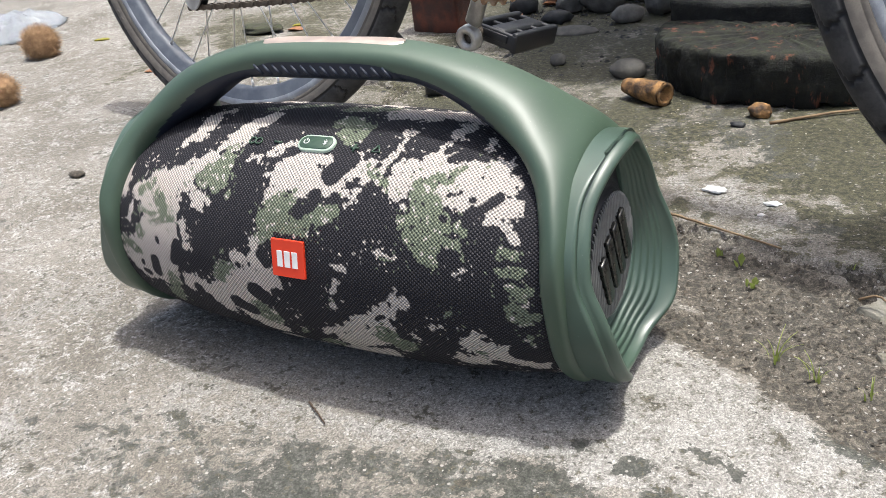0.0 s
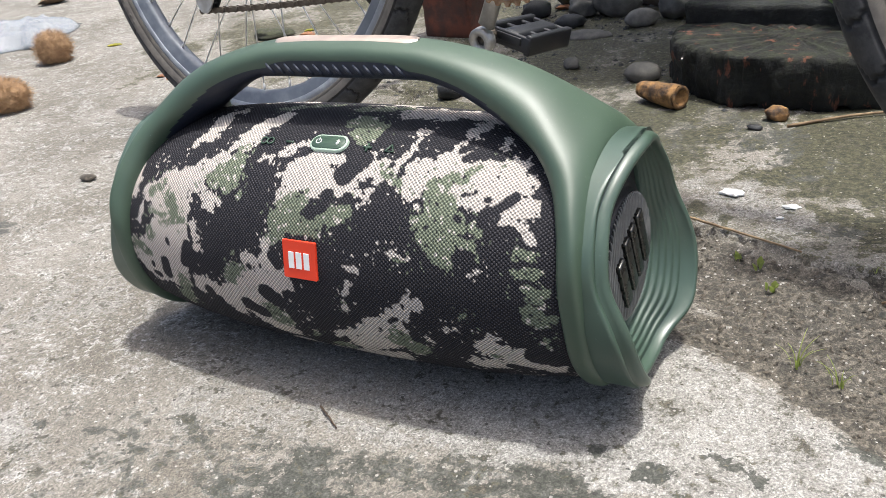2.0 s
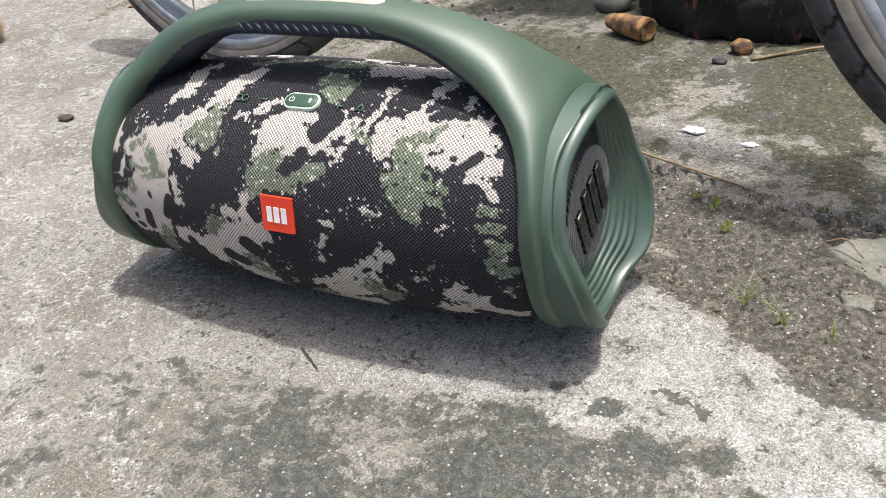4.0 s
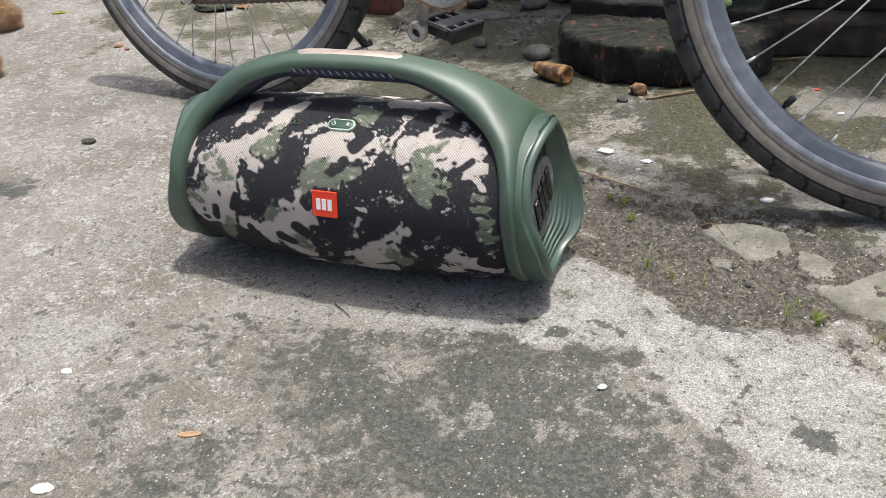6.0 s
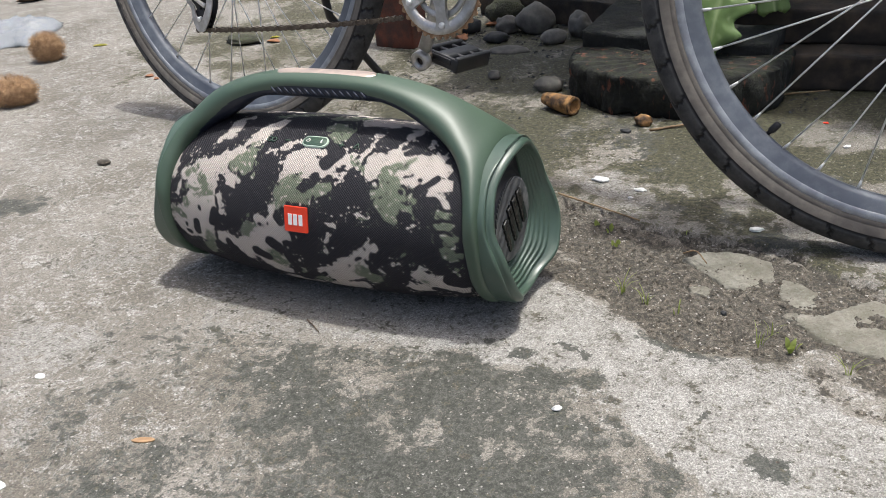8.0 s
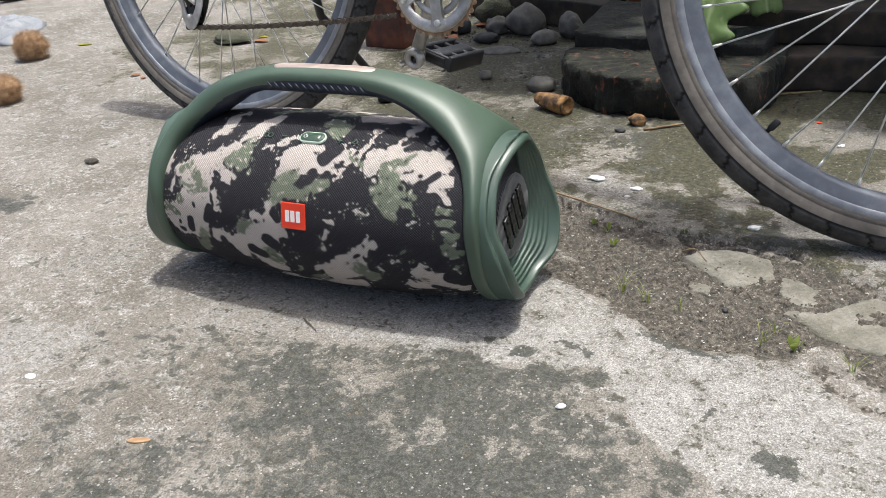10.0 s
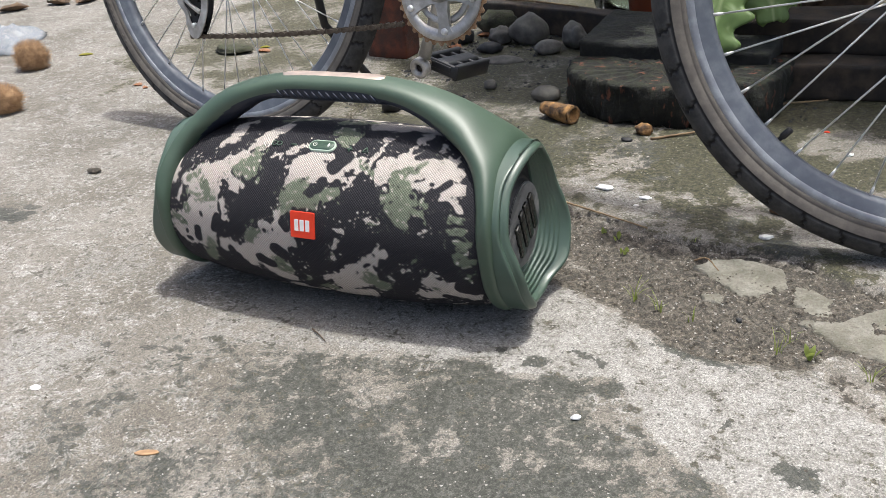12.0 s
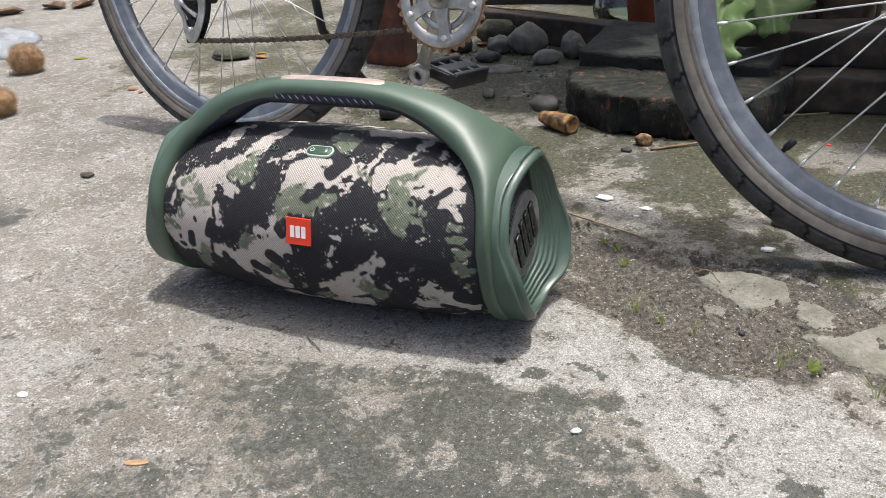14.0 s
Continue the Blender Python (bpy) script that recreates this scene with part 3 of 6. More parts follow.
# outer x, outer z, inner x, inner z, half width, squareness: from the handle's middle to the foot
SHELL = [(0.0, 0.2572, 0.0, 0.2320, 0.0190, 2.8), (0.032, 0.2570, 0.031, 0.2318, 0.0190, 2.8), (0.064, 0.2552, 0.061, 0.2306, 0.0195, 2.7), (0.088, 0.2516, 0.081, 0.2275, 0.021, 2.6),
         (0.112, 0.2462, 0.101, 0.2205, 0.024, 2.5), (0.138, 0.2380, 0.119, 0.2105, 0.028, 2.3), (0.163, 0.2255, 0.140, 0.1985, 0.034, 2.2), (0.184, 0.2090, 0.160, 0.1865, 0.045, 2.2),
         (0.1995, 0.1930, 0.174, 0.169, 0.0585, 2.4), (0.2075, 0.171, 0.184, 0.146, 0.077, 2.9), (0.2105, 0.145, 0.189, 0.120, 0.0895, 4.0), (0.2135, 0.105, 0.191, 0.096, 0.0910, 4.0),
         (0.2150, 0.065, 0.1915, 0.064, 0.0835, 3.8), (0.2145, 0.035, 0.1925, 0.035, 0.0625, 3.6), (0.210, 0.018, 0.195, 0.018, 0.038, 2.8), (0.208, 0.0122, 0.199, 0.0122, 0.016, 2.2)]


def make_shell(parent):
    half = catmull(SHELL, 90)
    full = [(-r[0], r[1], -r[2], r[3], r[4], r[5]) for r in half[:0:-1]] + [tuple(r) for r in half]
    seg = 72
    rings = []
    for ox, oz, ix, iz, w, p in full:
        ring = []
        for k in range(seg):
            q = 2 * math.pi * k / seg
            a, b = superpow(math.cos(q), p), superpow(math.sin(q), p)
            t = 0.5 + 0.5 * a
            ring.append((ix + (ox - ix) * t, b * w, iz + (oz - iz) * t))
        rings.append(ring)
    verts = [v for r in rings for v in r]
    faces = [f[::-1] for f in grid_faces(len(full), seg, wrap_v=True)]
    faces += [list(range(seg)), list(range((len(full) - 1) * seg, len(full) * seg))[::-1]]
    outer, inner = [], []
    for f in faces:
        ks = [v % seg for v in f]
        mid = sum(math.cos(2 * math.pi * k / seg) for k in ks) / len(ks)
        row = abs(f[0] // seg - (len(full) - 1) / 2)
        limit = -0.14 - 0.74 * min(max((row - 27) / 24, 0.0), 1.0)
        mx, my, mz = (sum(verts[v][i] for v in f) / len(f) for i in range(3))
        # round openings for the end rings
        if abs(mx) > 0.205 and len(f) == 4 and math.hypot(my - 0.003, mz - BODY_Z) < 0.081:
            continue
        (inner if mid < limit and len(f) == 4 and row < 84 else outer).append(f)
    shell = py_part("housing", verts, outer, M_SHELL, parent, "moss green plastic housing and carry handle")
    liner = py_part("handle_liner", verts, inner, M_NAVY, parent, "dark navy rubber lining under the handle")
    return shell, liner


def make_grip(parent):
    bm = bmesh.new()
    n, k = 60, 9
    rows = []
    for i in range(n):
        x = -0.074 + 0.148 * i / (n - 1)
        edge = 1 - (abs(x) / 0.074) ** 6
        z0, row = 0.2318 - 1.1 * max(0, abs(x) - 0.05) ** 2, []
        for j in range(k):
            t = j / (k - 1)
            up = -0.0008 + t * 0.0145 * max(edge, 0.05)
            q = min(up / 0.0075, 1.0)
            row.append(bm.verts.new((x, -(0.0125 + 0.0073 * math.sqrt(max(0, 1 - (1 - max(q, 0)) ** 2))), z0 + up)))
        rows.append(row)
    for a, b in zip(rows, rows[1:]):
        for j in range(k - 1):
            bm.faces.new((a[j], b[j], b[j + 1], a[j + 1]))
    bmesh.ops.recalc_face_normals(bm, faces=bm.faces)
    grip = part("grip", bm, M_NAVY, parent, "dark navy ribbed rubber grip")
    bm = bmesh.new()
    tube(bm, [(-0.0036, -0.0196, 0.2430), (0.0, -0.0202, 0.2390), (0.0036, -0.0192, 0.2352)], [0.0009, 0.0015, 0.0009], 7)
    first = part("rib", bm, M_NAVY, grip)
    first.matrix_basis = pose(-0.0585, 0, 0)
    for i in range(1, 14):
        x = -0.0585 + 0.009 * i
        shared("rib", first, grip, pose(x, 0, -0.8 * max(0, abs(x) - 0.045) ** 2))


def make_top_plate(parent):
    bm = bmesh.new()
    n = 40
    prev = None
    for i in range(n + 1):
        x = -0.064 + 0.128 * i / n
        e = math.sqrt(max(0.0, 1 - (max(0, abs(x) - 0.056) / 0.0081) ** 2))
        w = 0.0092 * e + 0.0003
        z = 0.2574 - 1.9 * max(0, abs(x) - 0.034) ** 2
        row = [bm.verts.new((x, 0.0015 + y * w, z - 0.0018 * abs(y) ** 3 + 0.0006 * (abs(y) < 1) - 0.0008 * (abs(y) == 1))) for y in (-1, -0.85, -0.4, 0, 0.4, 0.85, 1)]
        if prev:
            for j in range(6):
                bm.faces.new((prev[j], row[j], row[j + 1], prev[j + 1]))
        prev = row
    part("handle_plate", bm, M_PLATE, parent, "champagne-coloured metal plate on the handle")


def on_cloth(x, v, lift=0.0):
    """A pose on the cloth: x along, v metres of arc up from the front; its z points outwards, y up the cloth."""
    q = v / 0.1
    r = fabric_r(x) + lift
    return pose(x, -r * math.cos(q), BODY_Z + r * math.sin(q)) @ pose(0, 0, 0, 90 - math.degrees(q))


def rounded_plate(w, h, r, t, seg=8):
    bm = bmesh.new()
    ring = []
    for cx, cy, a0 in ((w / 2 - r, h / 2 - r, 0), (-w / 2 + r, h / 2 - r, 90), (-w / 2 + r, -h / 2 + r, 180), (w / 2 - r, -h / 2 + r, 270)):
        for k in range(seg + 1):
            q = radians(a0 + 90 * k / seg)
            ring.append((cx + r * math.cos(q), cy + r * math.sin(q)))
    lo = [bm.verts.new((x, y, -t)) for x, y in ring]
    mid = [bm.verts.new((x, y, t * 0.6)) for x, y in ring]
    hi = [bm.verts.new((x * (1 - 0.8 * t / w), y * (1 - 0.8 * t / h), t)) for x, y in ring]
    n = len(ring)
    for a, b in ((lo, mid), (mid, hi)):
        for k in range(n):
            bm.faces.new((a[k], a[(k + 1) % n], b[(k + 1) % n], b[k]))
    bm.faces.new(hi)
    return bm


def bars(parent, m, rows, mat, name, t=0.0006):
    """Small raised bars in a plate's plane: x, y, width, height, turn."""
    for x, y, w, h, a in rows:
        bm = bmesh.new()
        box(bm, (w, h, t), bevel=min(w, h, t) * 0.2, seg=1)
        o = part(name, bm, mat, parent, smooth=False)
        o.matrix_basis = m @ pose(x, y, 0, 0, 0, a)


def make_badge(parent):
    b = part("badge", rounded_plate(0.0308, 0.0302, 0.0010, 0.0010), M_RED, parent, "orange-red badge with a white emblem", False)
    b.matrix_basis = on_cloth(-0.0005, 0.0225, 0.0010) @ Matrix.Diagonal((0.97, 0.95, 1, 1))
    up = pose(0, 0, 0.0013)
    bars(b, up, [(-0.0072, -0.0005, 0.0050, 0.0130, 0), (-0.0002, -0.0005, 0.0052, 0.0130, 0), (0.0070, -0.0005, 0.0050, 0.0130, 0)], M_WHITE, "emblem_bar")


def make_buttons(parent):
    top = on_cloth(0.003, 0.1125, 0.0004)
    rim = part("power_button", rounded_plate(0.0330, 0.0155, 0.0077, 0.0018), M_MINT, parent, "oval green power button with a pale rim")
    rim.matrix_basis = top
    face = part("button_face", rounded_plate(0.0300, 0.0125, 0.0062, 0.0018), M_BUTTON, rim)
    face.matrix_basis = pose(0, 0, 0.0006)
    bm = bmesh.new()
    pts = [(0.0022 * math.sin(radians(a)), 0.0022 * math.cos(radians(a)), 0) for a in range(35, 330, 12)]
    tube(bm, pts, 0.00035, 6)
    tube(bm, [(0, 0.0005, 0), (0, 0.0030, 0)], 0.00035, 6)
    icon = part("power_icon", bm, M_WHITE, rim)
    icon.matrix_basis = pose(-0.0085, 0, 0.0026)
    bm = bmesh.new()
    tube(bm, [(-0.0014, -0.0014, 0), (0.0014, 0.0012, 0), (0, 0.0027, 0), (0, -0.0027, 0), (0.0014, -0.0012, 0), (-0.0014, 0.0014, 0)], 0.00038, 6)
    icon = part("wireless_icon", bm, M_WHITE, rim)
    icon.matrix_basis = pose(0.0085, 0, 0.0026)
    # raised rubber marks either side of the power button
    bm = bmesh.new()
    tube(bm, [(-0.0035, 0, 0), (0.0035, 0, 0)], 0.0009, 7)
    minus = part("volume_mark", bm, M_BUTTON, parent, "raised minus mark")
    minus.matrix_basis = on_cloth(-0.033, 0.1115, 0.0008)
    bm = bmesh.new()
    tube(bm, [(-0.0035, 0, 0), (0.0035, 0, 0)], 0.0009, 7)
    tube(bm, [(0, -0.0035, 0), (0, 0.0035, 0)], 0.0009, 7)
    plus = part("volume_mark", bm, M_BUTTON, parent, "raised plus mark")
    plus.matrix_basis = on_cloth(0.037, 0.1115, 0.0008)
    bm = bmesh.new()
    tri = [(0.004 * math.cos(radians(a)), 0.004 * math.sin(radians(a)), 0) for a in (90, 210, 330, 450)]
    tube(bm, tri, 0.0008, 6)
    play = part("play_mark", bm, M_BUTTON, parent, "raised triangular play mark")
    play.matrix_basis = on_cloth(0.056, 0.1115, 0.0008)
    bm = bmesh.new()
    for cx in (-0.003, 0.003):
        tube(bm, [(cx + 0.003 * math.cos(radians(a)), 0.003 * math.sin(radians(a)), 0) for a in range(0, 361, 30)], 0.0007, 6)
    loop = part("link_mark", bm, M_BUTTON, parent, "raised double-loop mark")
    loop.matrix_basis = on_cloth(-0.055, 0.1115, 0.0008)


LIP = [(-90, 0.2276), (-70, 0.2285), (-50, 0.2415), (-30, 0.2402), (-15, 0.2378), (0, 0.2317), (15, 0.2227), (30, 0.2209), (50, 0.2187), (70, 0.2235), (90, 0.2278)]
LIP_R = [(-90, 0.0795), (-45, 0.0795), (0, 0.0743), (45, 0.0799), (90, 0.0855)]
RING_Y, DISC_X = 0.003, 0.2105


def round_lip(table, q):
    e = math.degrees(math.asin(max(-1.0, min(1.0, math.sin(q)))))
    ang, out = [p[0] for p in table], [p[1] for p in table]
    return sum(float(np.interp(e + d, ang, out)) for d in (-6, -4, -2, 0, 2, 4, 6)) / 7


def make_end(parent, sgn):
    seg = 160
    # outside: out of the housing, a step and a groove, over the lip's edge; then six terraces down to the radiator
    outer = [(0.017, -0.036), (0.0145, -0.0090), (0.0125, -0.0068), (0.0098, -0.0060), (0.0088, -0.0090), (0.0076, -0.0092), (0.0068, -0.0040), (0.0050, -0.0006), (0.0028, 0.0003), (0.0008, -0.0002), (0.0, -0.0022)]
    inner = []
    for k in range(6):
        inner += [((k + 0.10) / 6, 0.30 + 0.70 * (k + 0.1) / 6, -0.0004), ((k + 0.68) / 6, 0.30 + 0.70 * (k + 0.35) / 6, -0.0004), ((k + 0.82) / 6, 0.30 + 0.70 * (k + 0.40) / 6, 0.0010), ((k + 0.95) / 6, 0.30 + 0.70 * (k + 0.75) / 6, -0.0002)]
    verts = []
    lips = [(2 * math.pi * k / seg, round_lip(LIP, 2 * math.pi * k / seg), round_lip(LIP_R, 2 * math.pi * k / seg)) for k in range(seg)]

    def put(x, r, q):
        verts.append((sgn * x, RING_Y + r * math.cos(q), max(BODY_Z - 0.001 + r * math.sin(q), 0.0015)))

    for dr, dx in outer:
        for q, lx, lr in lips:
            put((0.203 if dx < -0.02 else lx + dx), min(lr + dr, 0.0885 + 0.004 * soft(math.sin(q), 0.1, 0.5)), q)
    for sr, sx, dx in inner:
        for q, lx, lr in lips:
            foot = 0.0535 + (lr - 0.006 - 0.0535) * min(max((math.degrees(math.asin(math.sin(q) * 0.9999)) - 22) / 40, 0), 1)
            put(lx + (0.2025 - lx) * sx + dx, lr + (foot - lr) * sr, q)
    for q, lx, lr in lips:
        foot = 0.0535 + (lr - 0.006 - 0.0535) * min(max((math.degrees(math.asin(math.sin(q) * 0.9999)) - 22) / 40, 0), 1)
        put(0.1985, foot - 0.0005, q)
    faces = grid_faces(len(outer) + len(inner) + 1, seg, wrap_v=True)
    if sgn > 0:
        faces = [f[::-1] for f in faces]
    py_part("end_ring", verts, faces, M_RING, parent, "wavy stepped green rubber end ring")
    bm = bmesh.new()
    revolve(bm, [(0.001, DISC_X - 0.0002), (0.030, DISC_X - 0.0004), (0.0472, DISC_X - 0.0010), (0.0482, DISC_X - 0.0030), (0.0488, 0.2050), (0.0505, 0.2045), (0.0524, 0.2050), (0.0545, 0.2022), (0.0600, 0.2005), (0.084, 0.2005), (0.085, 0.198)], 72, "x")
    for v in bm.verts:
        v.co = Vector((v.co.x * sgn, v.co.y + RING_Y, v.co.z + BODY_Z))
    bmesh.ops.recalc_face_normals(bm, faces=bm.faces)
    disc = part("bass_radiator", bm, M_BLACK, parent, "black ribbed bass radiator with a dark chrome emblem")
    n = 29
    for i in range(n):
        y = -0.0455 + 0.091 * i / (n - 1)
        h = math.sqrt(max(0.0467 ** 2 - y * y, 1e-6))
        bm = bmesh.new()
        y += RING_Y
        tube(bm, [(sgn * (DISC_X - 0.0006), y, BODY_Z - h), (sgn * (DISC_X + 0.0005), y, BODY_Z - 0.94 * h), (sgn * (DISC_X + 0.0005), y, BODY_Z + 0.94 * h), (sgn * (DISC_X - 0.0006), y, BODY_Z + h)], 0.0008, 6)
        part("rib", bm, M_RIB, disc)
    # emblem: slanted plain strokes
    tilt = pose(sgn * (DISC_X + 0.0022), RING_Y, BODY_Z, 0, 0, 90 * sgn) @ pose(0, 0, 0, 90, 0, 0) @ pose(0, 0, 0, 0, 0, 20 if sgn > 0 else 0)
    for x, y, w, h in ((-0.0215, -0.003, 0.0110, 0.042), (-0.0060, 0.0, 0.0095, 0.048), (0.0075, 0.0, 0.0095, 0.048), (0.0225, 0.0, 0.0105, 0.046)):
        bm = bmesh.new()
        box(bm, (w, h, 0.0045), bevel=0.0016, seg=2)
        o = part("emblem_bar", bm, M_CHROME, disc)
        o.matrix_basis = tilt @ pose(x, y, 0)


def make_boombox():
    e = thing("boombox", "green camouflage portable boombox speaker standing on the concrete", "speaker", (0.0, 0.0, 0.0), (0, 0, 0.4))
    make_fabric(e)
    make_shell(e)
    make_grip(e)
    make_top_plate(e)
    make_badge(e)
    make_buttons(e)
    for sgn in (1, -1):
        make_end(e, sgn)
    bm = bmesh.new()
    box(bm, (0.24, 0.03, 0.006), (0, 0, 0.003), 0.002)
    part("foot_strip", bm, M_BLACK, e, "black rubber foot strip")


make_boombox()


# ---- bicycle ----
WHEEL_R = 0.332
BIKE_BASE = pose(0.07, 0.312, 0.0)
BIKE_INV = BIKE_BASE.inverted()


def wheel_pose(x, y, yaw, lean):
    """A wheel's own space: x forwards, z up in its plane, y across; it touches the ground at (x, y)."""
    return pose(x, y, 0, 0, 0, yaw) @ pose(0, 0, 0, -lean, 0, 0) @ pose(0, 0, WHEEL_R)


REAR = wheel_pose(-0.484, 0.405, -6.5, 9.6)
FRONT = wheel_pose(0.624, 0.219, 7.5, 10.0)


def set_pose(ob, m):
    ob.matrix_basis = BIKE_INV @ m
    return ob


def tyre_meshes(bike, m, marked):
    nu, c, s = 3000, WHEEL_R - 0.0215, 0.0215
    tread, cut, nv = [], [], 33
    for i in range(nu):
        a = 2 * math.pi * i / nu
        for j in range(nv):
            w = radians(-92 + 184 * j / (nv - 1))
            r = s * (1 + 0.02 * math.cos(2 * w))
            # wavering side grooves and a pair of running lines
            ph = (a * 44 / math.pi + 0.6 * math.sin(w * 3)) % 2.0
            side = abs(math.degrees(w))
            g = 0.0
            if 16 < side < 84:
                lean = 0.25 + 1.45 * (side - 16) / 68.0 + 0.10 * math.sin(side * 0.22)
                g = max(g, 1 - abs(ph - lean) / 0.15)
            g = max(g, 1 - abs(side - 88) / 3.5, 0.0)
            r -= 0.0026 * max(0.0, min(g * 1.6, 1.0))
            # groove depth kept as a mask that darkens the colour there
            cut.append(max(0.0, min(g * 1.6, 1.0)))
            rr = c + r * math.cos(w)
            tread.append((rr * math.cos(a), r * math.sin(w), rr * math.sin(a)))
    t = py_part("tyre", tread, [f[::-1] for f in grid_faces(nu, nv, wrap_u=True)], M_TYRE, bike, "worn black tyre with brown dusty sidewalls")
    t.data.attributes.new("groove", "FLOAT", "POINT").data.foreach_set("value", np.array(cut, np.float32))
    set_pose(t, m)
    for sgn in (-1, 1):
        rows = [(c + s * math.cos(radians(91)), sgn * s * math.sin(radians(91))), (c - 0.004, sgn * 0.0212), (c - 0.0105, sgn * 0.0190),
                (c - 0.0112, sgn * 0.0180), (c - 0.0118, sgn * 0.0185), (c - 0.0165, sgn * 0.0150)]
        bm = bmesh.new()
        revolve(bm, rows, 180, "y")
        bmesh.ops.delete(bm, geom=[f for f in bm.faces if len(f.verts) > 4], context="FACES")
        part("sidewall", bm, M_WALL, t, "dusty brown sidewall")
    # raised maker's marks, as plain bars
    bm = bmesh.new()
    box(bm, (0.006, 0.0004, 0.0055), bevel=0.00015, seg=1)
    first = None
    for k in range(9):
        if k == 6 or not marked:
            continue
        a = 196 + 2.4 * k
        q = pose(0, 0, 0, 0, -a, 0) @ pose(c - 0.0045, -0.0213, 0, 0, 90, 0) @ pose(0, 0, 0, 0, 0, 0)
        if first is None:
            first = part("raised_mark", bm, M_WALL, t)
            first.matrix_basis = q
        else:
            shared("raised_mark", first, t, q)
    return t


def make_wheel(bike, m, spoke_phase, marked):
    tyre_meshes(bike, m, marked)
    R = WHEEL_R
    bm = bmesh.new()
    revolve(bm, [(R - 0.0365, -0.0128), (R - 0.0375, -0.0140), (R - 0.047, -0.0136), (R - 0.0478, -0.0131), (R - 0.060, -0.0105), (R - 0.0645, -0.0060), (R - 0.0655, 0.0), (R - 0.0645, 0.0060), (R - 0.060, 0.0105),
                 (R - 0.0478, 0.0131), (R - 0.047, 0.0136), (R - 0.0375, 0.0140), (R - 0.0365, 0.0128), (R - 0.042, 0.0)], 160, "y", True)
    rim = set_pose(part("rim", bm, M_RIM, bike, "slate blue metal rim"), m)
    for sgn in (-1, 1):
        bm = bmesh.new()
        revolve(bm, [(R - 0.0372, sgn * 0.0141), (R - 0.0400, sgn * 0.0149), (R - 0.0465, sgn * 0.0146), (R - 0.0470, sgn * 0.0137)], 160, "y")
        bmesh.ops.delete(bm, geom=[f for f in bm.faces if len(f.verts) > 4], context="FACES")
        part("brake_track", bm, M_RIMGREY, rim, "worn grey brake track")
    bm = bmesh.new()
    revolve(bm, [(0.008, -0.05), (0.012, -0.045), (0.012, -0.034), (0.025, -0.033), (0.025, -0.029), (0.015, -0.026), (0.014, 0.026), (0.025, 0.029), (0.025, 0.033), (0.012, 0.034), (0.012, 0.045), (0.008, 0.05)], 24, "y")
    part("hub", bm, M_ALU, rim, "aluminium hub")
    n = 36
    L = R - 0.0645
    for i in range(n):
        a = 2 * math.pi * (i + spoke_phase) / n
        side = -1 if i % 2 else 1
        b = a + (-1 if ((i + 1) // 2) % 2 else 1) * radians(68)
        p = Vector((L * math.cos(a), side * 0.003, L * math.sin(a)))
        q = Vector((0.0225 * math.cos(b), side * 0.030, 0.0225 * math.sin(b)))
        bm = bmesh.new()
        tube(bm, [q, q.lerp(p, 0.5), p], 0.0011, 6)
        part("spoke", bm, M_STEEL, rim)
        bm = bmesh.new()
        d = (q - p).normalized()
        tube(bm, [p - d * 0.002, p + d * 0.006, p + d * 0.011], [0.0021, 0.0019, 0.0013], 6)
        part("nipple", bm, M_STEEL, rim)
    return rim


def make_valve(rim, a):
    bm = bmesh.new()
    u = Vector((math.cos(a), 0, math.sin(a)))
    L = WHEEL_R - 0.064
    tube(bm, [u * L, u * (L - 0.005), u * (L - 0.006), u * (L - 0.017), u * (L - 0.019)], [0.0028, 0.0028, 0.0044, 0.0044, 0.0028], 10)
    part("valve", bm, M_BLACK, rim, "black valve cap")


def toothed(bm, r_out, r_in, teeth, y0, y1):
    n = teeth * 4
    rings = []
    for y in (y0, y1):
        o, i = [], []
        for k in range(n):
            a = 2 * math.pi * k / n
            r = r_out if k % 4 in (0, 1) else r_out - 0.0042
            o.append(bm.verts.new((r * math.cos(a), y, r * math.sin(a))))
            i.append(bm.verts.new((r_in * math.cos(a), y, r_in * math.sin(a))))
        rings.append((o, i))
    (o0, i0), (o1, i1) = rings
    for k in range(n):
        j = (k + 1) % n
        for a, b, c, d in ((o0[k], o0[j], i0[j], i0[k]), (o1[k], i1[k], i1[j], o1[j]), (o0[k], o1[k], o1[j], o0[j]), (i0[k], i0[j], i1[j], i1[k])):
            bm.faces.new((a, b, c, d))
    bmesh.ops.recalc_face_normals(bm, faces=bm.faces)
    return bm


def ring_plate(bm, r_out, r_in, y0, y1, seg=72):
    revolve(bm, [(r_in, y0), (r_out - 0.001, y0), (r_out, y0 + 0.001), (r_out, y1), (r_in, y1)], seg, "y", True)
    return bm


